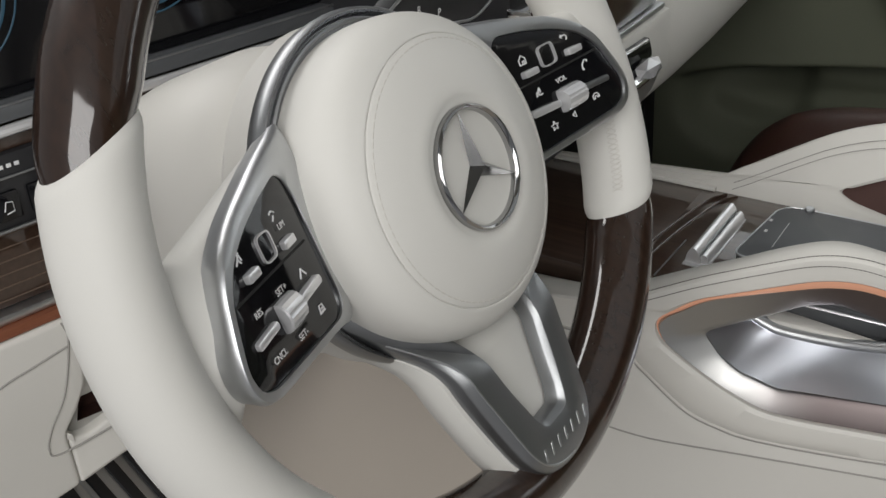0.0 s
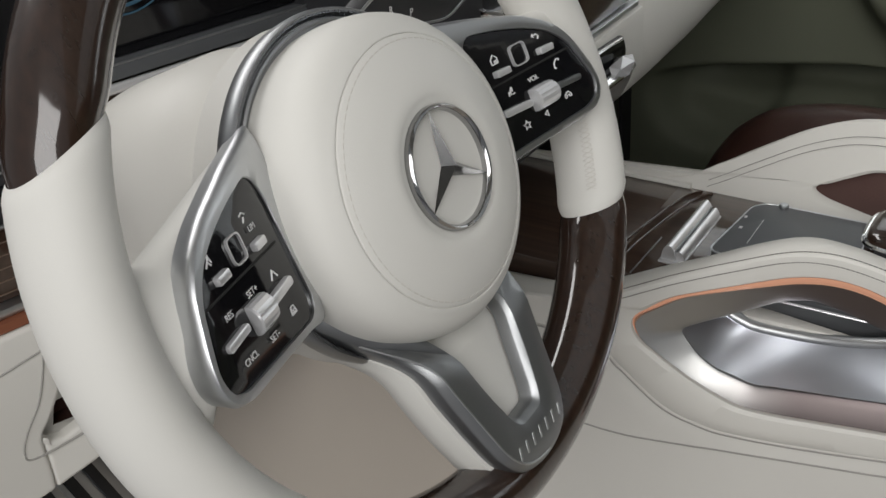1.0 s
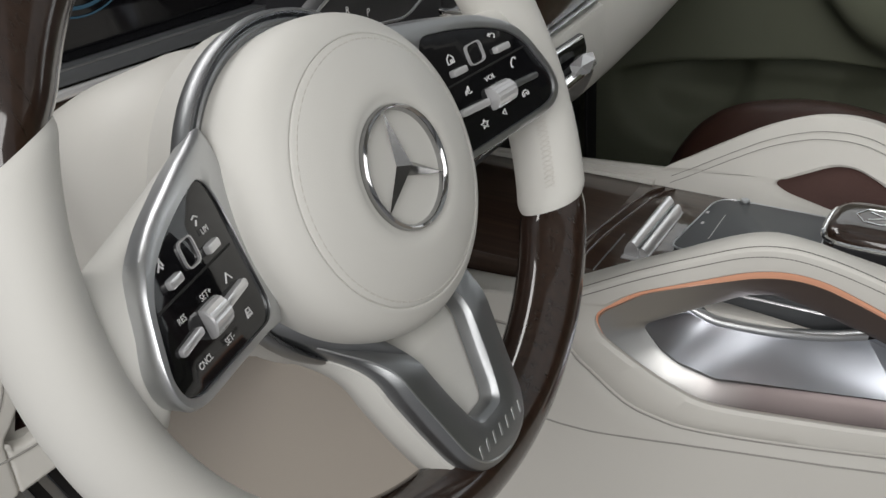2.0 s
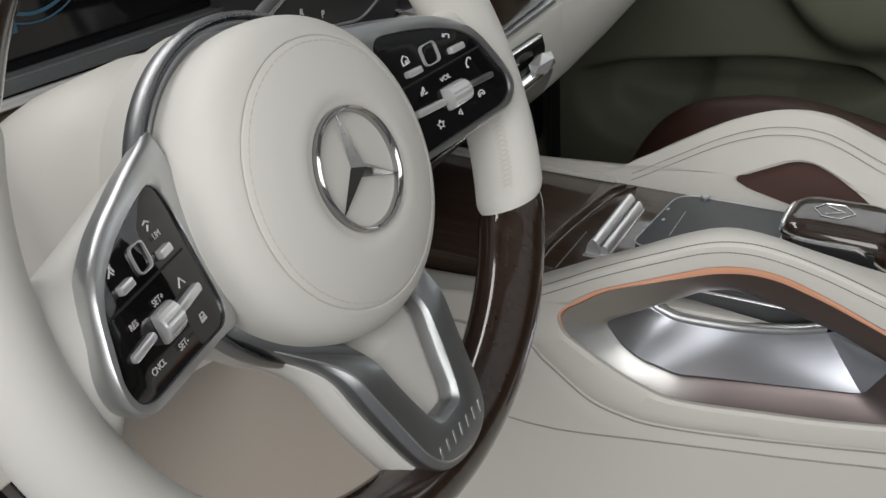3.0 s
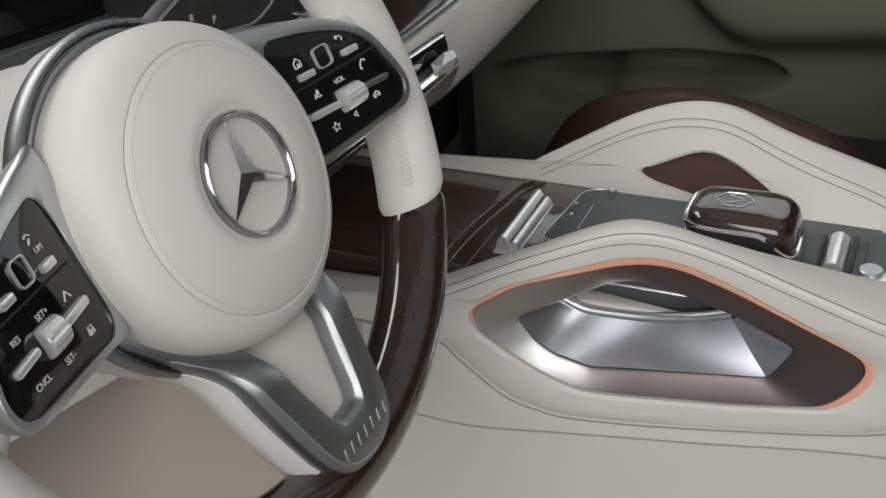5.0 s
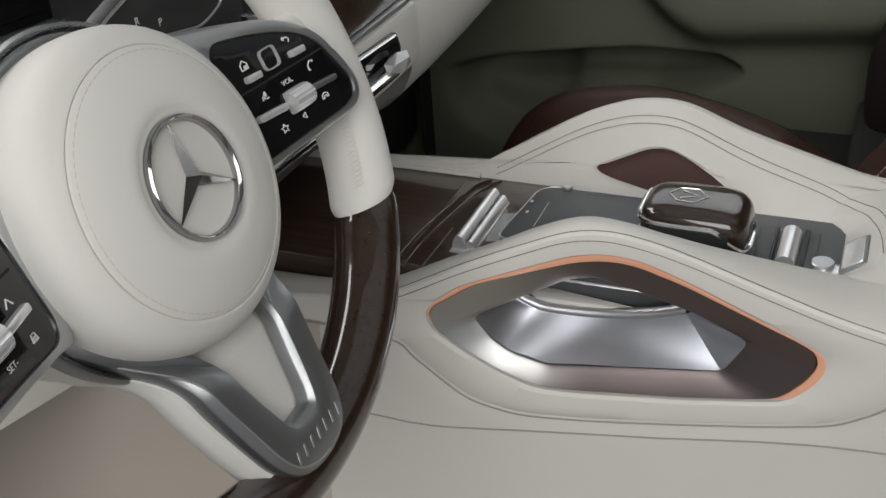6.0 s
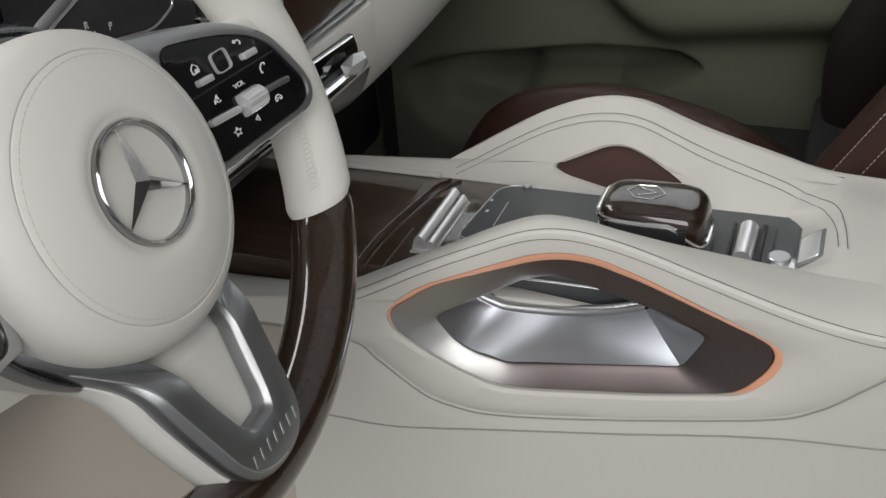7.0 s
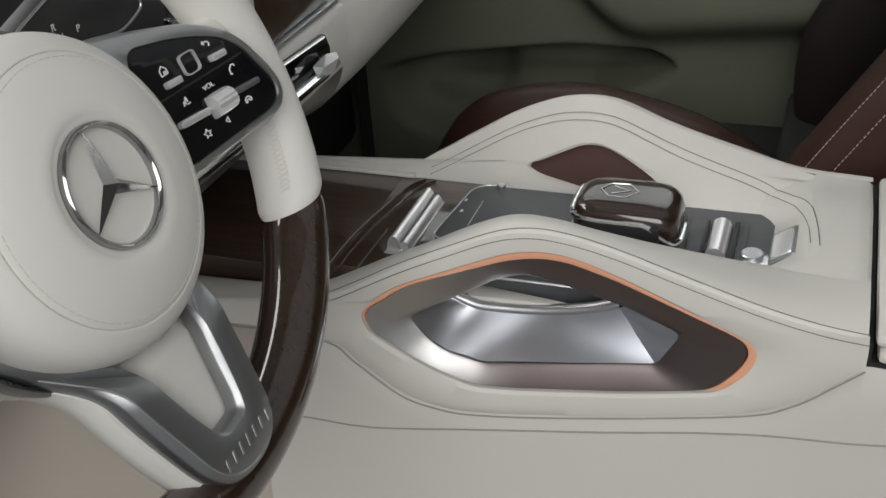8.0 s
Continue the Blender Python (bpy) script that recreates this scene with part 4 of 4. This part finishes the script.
# ---- dashboard, in its own slanted frame ----
DM = Matrix(((0.96, 0.28, 0, -0.007), (-0.28, 0.96, 0, 0.339), (0, 0, 1, 0), (0, 0, 0, 1)))
dash = thing("dashboard", "cream dashboard with chrome, copper and dark wood trim strips", "dashboard", m=DM)
part("dash_core", box(-0.24, 0.30, 0.03, 0.40, 0.40, 0.70, 0.01), SOFTBLACK, dash)
part("lower_bar", box(-0.24, 0.36, -0.010, 0.03, 0.6625, 0.6735, 0.003), GREY, dash, "dark grey bar under the display")
bm = bmesh.new()
tube(bm, [(-0.24, -0.011, 0.6590), (0.36, -0.011, 0.6590)], 0.0034, seg=10)
part("chrome_line", bm, PALE, dash, "bright silver trim line")
bm = bmesh.new()
tube(bm, [(-0.24, -0.009, 0.6735), (0.36, -0.009, 0.6735)], 0.0009, seg=8)
part("thin_line", bm, SILVER_DARK, dash)
part("wood_strip", box(-0.24, 0.36, -0.006, 0.03, 0.645, 0.657, 0.001), WOOD, dash, "dark wood strip")
part("switch_panel", box(-0.24, 0.06, -0.010, 0.03, 0.5965, 0.645, 0.002), SOFTBLACK, dash, "soft black switch panel")
for z, r in ((0.6305, 0.0009), (0.5965, 0.0013)):
    bm = bmesh.new()
    tube(bm, [(-0.24, -0.011, z), (0.06, -0.011, z)], r, seg=8)
    part("chrome_line", bm, SILVER_DARK, dash)
for u in (-0.030, -0.012, 0.010):
    key = part("switch_key", box(u - 0.008, u + 0.008, -0.0125, -0.008, 0.603, 0.622, 0.0015), GLOSS, dash)
    bm = bmesh.new()
    tube(bm, [(u - 0.003, -0.0128, 0.610), (u - 0.001, -0.0128, 0.616), (u + 0.003, -0.0128, 0.615), (u + 0.003, -0.0128, 0.609), (u - 0.002, -0.0128, 0.608)], 0.0004, seg=5)
    part("printed_sign", bm, PRINT, key)
for u in (-0.005,):
    for q in range(3):
        part("printed_bar", box(u - 0.006 + q * 0.005, u - 0.003 + q * 0.005, -0.0106, -0.0098, 0.636, 0.6385, 0.0002), PRINT, dash)
part("wood_panel", box(-0.24, 0.05, -0.002, 0.03, 0.541, 0.5955, 0.002), WOOD, dash, "dark wood panel with fine inlaid lines")
for q in range(6):
    bm = bmesh.new()
    tube(bm, [(-0.24, -0.0022, 0.5465 + 0.0088 * q), (0.05, -0.0022, 0.5465 + 0.0088 * q)], 0.0005, seg=5)
    part("inlay_line", bm, mat("inlay_brown", (0.16, 0.11, 0.08), 0.4, 0.4) if q == 0 else bpy.data.materials["inlay_brown"], dash)
part("silver_strip", box(-0.24, 0.03, -0.010, 0.03, 0.5335, 0.5408, 0.002), SILVER, dash, "satin silver strip")
part("copper_strip", box(-0.24, 0.025, -0.014, 0.03, 0.5255, 0.5333, 0.002), mat("rust_copper", (0.30, 0.11, 0.06), 0.45, 0.5), dash, "copper-red strip")

knee = thing("knee_panel", "cream leather knee panel with a stitched seam and open pocket", "knee panel", m=DM)
K = rounded([(-0.24, 0.5250), (0.0095, 0.5250), (0.0105, 0.505), (0.003, 0.470), (-0.008, 0.452), (-0.0185, 0.440), (-0.0185, 0.3935), (-0.24, 0.36)], 0.005, 4)
part("panel", slab(K, 0.025, 0.036, 0.004, lambda v: Vector((v.x, -v.z + 0.02, v.y)), 4), CREAM, knee)
K = rounded([(-0.0185, 0.4400), (-0.0140, 0.4325), (-0.004, 0.4305), (0.020, 0.4365), (0.06, 0.445), (0.06, 0.409), (-0.0185, 0.3935)], 0.003, 3)
part("pocket_lip", slab(K, 0.025, 0.0355, 0.003, lambda v: Vector((v.x, -v.z + 0.02, v.y)), 4), CREAM, knee)
# pocket floor, side and back: dark brown stands in for the shade inside
part("pocket_floor", box(-0.045, 0.06, -0.004, 0.026, 0.415, 0.4275, 0.001), LINING, knee, "inside of the open pocket, coloured dark brown for its shade")
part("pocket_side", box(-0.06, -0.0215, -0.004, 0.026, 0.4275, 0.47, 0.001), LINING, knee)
part("back_panel", box(-0.03, 0.30, 0.0, 0.026, 0.449, 0.530, 0.006), CREAM, knee)
part("lower_back", box(0.05, 0.30, 0.0, 0.026, 0.392, 0.4485, 0.004), CREAM, knee)
part("pocket_back", box(-0.04, 0.06, 0.021, 0.026, 0.40, 0.4485, 0.001), LINING, knee, "inside of the open pocket, coloured dark brown for its shade")
bm = bmesh.new()
tube(bm, curve_of([(-0.13, -0.0161, 0.455), (-0.09, -0.0161, 0.480), (-0.0508, -0.0161, 0.4957), (-0.0266, -0.0161, 0.5005), (-0.0010, -0.0161, 0.505)], 30), 0.0008, seg=6)
tube(bm, curve_of([(-0.002, -0.0155, 0.523), (-0.0006, -0.0161, 0.5092), (-0.0121, -0.0161, 0.472), (-0.0274, -0.0161, 0.4488), (-0.0331, -0.0161, 0.4343), (-0.0268, -0.0161, 0.4265), (0.0149, -0.0161, 0.4285), (0.05, -0.0161, 0.436)], 50), 0.0008, seg=6)
part("panel_seam", bm, SEAMDARK, knee)

disp = thing("instrument_display", "gloss black wide instrument display showing faint blue dials", "display", m=DM)
part("screen", box(-0.24, 0.355, 0.0, 0.03, 0.6745, 0.84, 0.002), GLOSS, disp)
glow = bpy.data.materials.new("screen_glow")
glow.use_nodes = True
gb = glow.node_tree.nodes["Principled BSDF"]
gb.inputs["Base Color"].default_value = (0.01, 0.02, 0.03, 1)
gb.inputs["Emission Color"].default_value = (0.10, 0.35, 0.55, 1)
gb.inputs["Emission Strength"].default_value = 0.10
for u, r in ((-0.02, 0.05), (0.115, 0.042)):
    for rr in (r, r * 0.86):
        bm = bmesh.new()
        tube(bm, [(u + rr * math.cos(2 * math.pi * q / 48), -0.0005, 0.742 + rr * math.sin(2 * math.pi * q / 48)) for q in range(48)], 0.0006 if rr == r else 0.0012, 0.0004, 6, True, up=(0, 1, 0))
        part("dial_ring", bm, glow, disp)
part("status_tile", box(0.092, 0.100, -0.0012, 0.0, 0.697, 0.704, 0.0004), glow, disp, "small blue status tile")

# ---- column stalk with gear lever print ----
stalk = thing("gear_stalk", "black column stalk with a thin chrome outline and white print", "gear stalk", (0, 0, 0))
ST = rounded([(0.045, 0.712), (0.074, 0.733), (0.110, 0.744), (0.170, 0.728), (0.186, 0.712), (0.160, 0.704), (0.120, 0.712), (0.085, 0.708)], 0.010, 5)
part("paddle", slab(ST, 0, 0.012, 0.003, lambda v: Vector((v.x, 0.112 - v.z, v.y))), SOFTBLACK, stalk)
bm = bmesh.new()
tube(bm, [(p.x, 0.1005, p.y) for p in ST], 0.0009, seg=6, closed=True, up=(0, 1, 0))
part("outline", bm, SILVER, stalk, "thin chrome outline")
FACE = Matrix(((1, 0, 0, 0), (0, 0, -1, 0), (0, 1, 0, 0), (0, 0, 0, 1)))
for word, x, z, s in (("R", 0.103, 0.7265, 0.006), ("N", 0.107, 0.7195, 0.006), ("D", 0.112, 0.7125, 0.006), ("P", 0.122, 0.7195, 0.006)):
    lettering(word, s, Matrix.Translation((x, 0.0998, z)) @ FACE, PRINT, stalk)
part("stem", box(0.03, 0.06, 0.10, 0.125, 0.690, 0.725, 0.005), SOFTBLACK, stalk)

# ---- centre stack ----
stack = thing("center_stack", "centre stack with glossy wood face, chrome bar and switches", "center stack", (0, 0, 0))
part("stack_core", box(0.225, 0.415, 0.115, 0.42, 0.588, 0.70, 0.004), SOFTBLACK, stack)
part("wood_face", box(0.285, 0.425, 0.098, 0.115, 0.6345, 0.70, 0.003), WOOD, stack, "glossy dark wood face")
part("face_trim", box(0.225, 0.43, 0.094, 0.115, 0.630, 0.6342, 0.001), SILVER, stack, "thin satin trim line")
for q in range(4):
    part("vent_slat", box(0.225, 0.278, 0.094 + 0.002 * q, 0.118, 0.640 + 0.014 * q, 0.646 + 0.014 * q, 0.001), CHROME if q in (0, 3) else GLOSS, stack)
part("vent_blade", box(0.276, 0.286, 0.086, 0.118, 0.630, 0.705, 0.002), mat("white_metal", (0.8, 0.8, 0.8), 0.25, 0.4), stack, "bright metal vent end")
part("fascia", box(0.285, 0.438, 0.0905, 0.30, 0.578, 0.6298, 0.006), CREAM, stack, "cream leather lower fascia")
part("fascia_recess", slab(rounded([(0.28, 0.594), (0.385, 0.590), (0.393, 0.606), (0.386, 0.621), (0.28, 0.626)], 0.004, 4), 0, 0.004, 0.001, lambda v: Vector((v.x, 0.0915 - v.z, v.y))), GLOSS, stack, "gloss black switch recess")
bm = bmesh.new()
tube(bm, [(0.30, 0.087, 0.6245), (0.381, 0.087, 0.6195)], 0.0018, 0.0012, 8)
part("recess_edge", bm, CHROME, stack)
bm = bmesh.new()
tube(bm, [(0.16, 0.080, 0.6060), (0.24, 0.080, 0.6015), (0.36, 0.080, 0.5985)], 0.0052, 0.0042, 12)
part("chrome_bar", bm, CHROME, stack, "chrome toggle bar")
part("bar_mount", box(0.16, 0.365, 0.083, 0.115, 0.590, 0.6035, 0.002), SOFTBLACK, stack)
bm = bmesh.new()
bmesh.ops.create_icosphere(bm, subdivisions=1, radius=1)
for v in bm.verts:
    v.co = Vector((0.366 + v.co.x * 0.020, 0.079 + v.co.y * 0.009, 0.6035 + v.co.z * 0.0085))
part("facet_knob", bm, PALE, stack, "faceted chrome end knob", 5)

far = thing("passenger_dashboard", "cream leather dashboard on the passenger side", "dashboard", (0, 0, 0))
bm = bmesh.new()
sec = curve_of([(0, 0.36, 0.50), (0, 0.20, 0.505), (0, 0.125, 0.535), (0, 0.098, 0.575), (0, 0.100, 0.625), (0, 0.13, 0.67), (0, 0.22, 0.70), (0, 0.42, 0.72), (0, 0.9, 0.74)], 40)
skin(bm, [[(x, p.y + 0.06 * max(0, (x - 0.55)) , p.z) for p in sec] for x in (0.432, 0.44, 0.5, 0.6, 0.7, 0.8, 0.9, 0.97)], False)
part("leather_top", bm, CREAM, far, angle=60)
part("glove_box", box(0.45, 0.94, 0.33, 0.6, 0.25, 0.52, 0.02), SOFTBLACK, far)
part("under_panel", box(0.232, 0.45, 0.24, 0.9, 0.30, 0.60, 0.01), SOFTBLACK, far)

# ---- passenger seat ----
seat = thing("passenger_seat", "brown leather passenger seat with pale stitching", "car seat", (0, 0, 0))
SIDE = [(0.10, 0.30), (0.095, 0.39), (0.078, 0.43), (0.055, 0.457), (0.022, 0.476), (-0.040, 0.487), (-0.098, 0.482), (-0.175, 0.461), (-0.225, 0.433), (-0.30, 0.395)]
prof = curve_of([(0, *p) for p in SIDE], 40)
bm = bmesh.new()
rings = []
for x, dz, dy in ((0.560, -0.15, 0), (0.562, -0.06, 0), (0.575, -0.018, 0), (0.60, 0.000, 0), (0.62, 0.004, 0), (0.645, -0.004, 0), (0.675, -0.024, 0.01), (0.71, -0.050, 0.02), (0.75, -0.066, 0.02), (0.80, -0.088, 0.02), (0.84, -0.102, 0.01), (0.87, -0.115, 0), (0.89, -0.125, 0), (0.915, -0.14, 0), (0.925, -0.2, 0)):
    rings.append([(x, p.y + dy * (1 if p.y > 0 else 0), max(0.25, p.z + dz)) for p in prof])
skin(bm, rings, False)
part("cushion", bm, BROWN, seat, angle=70)
part("seat_base", box(0.565, 0.92, -0.45, 0.07, 0.0, 0.33, 0.01), SOFTBLACK, seat)
bm = bmesh.new()
tube(bm, [(0.650, p.y, p.z - 0.0075) for p in prof[8:34]], 0.0018, 0.0014, 6)
part("piping", bm, DARKBROWN, seat)

def bolster(x0, x1, pts, depth, material):
    path = curve_of([(0, *p) for p in pts], 30)
    bm = bmesh.new()
    rings = []
    for p in path:
        row = []
        for q in range(17):
            a = math.pi * q / 16
            row.append(((x0 + x1) / 2 - (x1 - x0) / 2 * math.copysign(abs(math.cos(a)) ** 0.6, math.cos(a)), p.y - depth + depth * math.sin(a) ** 0.6, p.z))
        rings.append(row)
    skin(bm, rings, False)
    return part("bolster", bm, material, seat, angle=70)


NEAR = [(-0.240, 0.34), (-0.250, 0.405), (-0.270, 0.440), (-0.302, 0.492), (-0.332, 0.54), (-0.39, 0.64), (-0.44, 0.80)]
FAR = [(-0.262, 0.33), (-0.250, 0.37), (-0.246, 0.40), (-0.248, 0.45), (-0.262, 0.49), (-0.30, 0.56), (-0.37, 0.72)]
bolster(0.575, 0.70, NEAR, 0.10, BROWN)
# far bolster and backrest take the darker leather in place of real shade
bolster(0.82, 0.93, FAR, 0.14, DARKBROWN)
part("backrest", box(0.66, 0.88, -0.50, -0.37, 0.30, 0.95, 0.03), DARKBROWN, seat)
near = curve_of([(0, *p) for p in NEAR], 60)
for xx, dy in ((0.592, -0.004), (0.5765, -0.022)):
    stitches([(xx, p.y + dy + (0.002 if xx > 0.58 else 0), p.z) for p in near[5:44]], 0.0048, 0.0028, 0.00042, CREAMTHREAD, seat, up=(1, 0, 0))
# black box added for the shade between cushion and backrest
part("shade_block", box(0.70, 0.93, -0.30, -0.24, 0.30, 0.372, 0.01), GAP, seat)

# ---- pedals in the driver's footwell ----
ped = thing("accelerator_pedal", "brushed steel pedal with dark rubber ribs over the carpet", "pedal", (0, 0, 0), "", "pedals")
PM = Matrix.Translation((0.125, 0.52, 0.19)) @ Euler((radians(52), 0, radians(8))).to_matrix().to_4x4()
ob = part("plate", slab(rounded([(-0.035, -0.06), (0.035, -0.06), (0.035, 0.07), (-0.035, 0.07)], 0.008, 4), -0.004, 0.004, 0.0015, lambda v: PM @ v), SILVER, ped)
for q in range(3):
    part("rubber_rib", slab(rounded([(-0.03 + 0.024 * q, -0.05), (-0.018 + 0.024 * q, -0.05), (-0.018 + 0.024 * q, 0.06), (-0.03 + 0.024 * q, 0.06)], 0.003, 3), 0.003, 0.007, 0.001, lambda v: PM @ v), SOFTBLACK, ped)
part("arm", box(0.115, 0.135, 0.54, 0.56, 0.0, 0.20, 0.003), SOFTBLACK, ped)
brk = thing("brake_pedal", "brushed steel brake pedal with dark ribs in the footwell", "pedal", (0, 0, 0), "", "pedals")
BM = Matrix.Translation((0.03, 0.50, 0.22)) @ Euler((radians(52), 0, 0)).to_matrix().to_4x4()
part("plate", slab(rounded([(-0.045, -0.03), (0.045, -0.03), (0.045, 0.03), (-0.045, 0.03)], 0.008, 4), -0.004, 0.004, 0.0015, lambda v: BM @ v), SILVER, brk)
for q in range(3):
    part("rubber_rib", slab(rounded([(-0.036 + 0.028 * q, -0.024), (-0.02 + 0.028 * q, -0.024), (-0.02 + 0.028 * q, 0.024), (-0.036 + 0.028 * q, 0.024)], 0.003, 3), 0.003, 0.007, 0.001, lambda v: BM @ v), SOFTBLACK, brk)
part("arm", box(0.02, 0.04, 0.52, 0.54, 0.0, 0.23, 0.003), SOFTBLACK, brk)
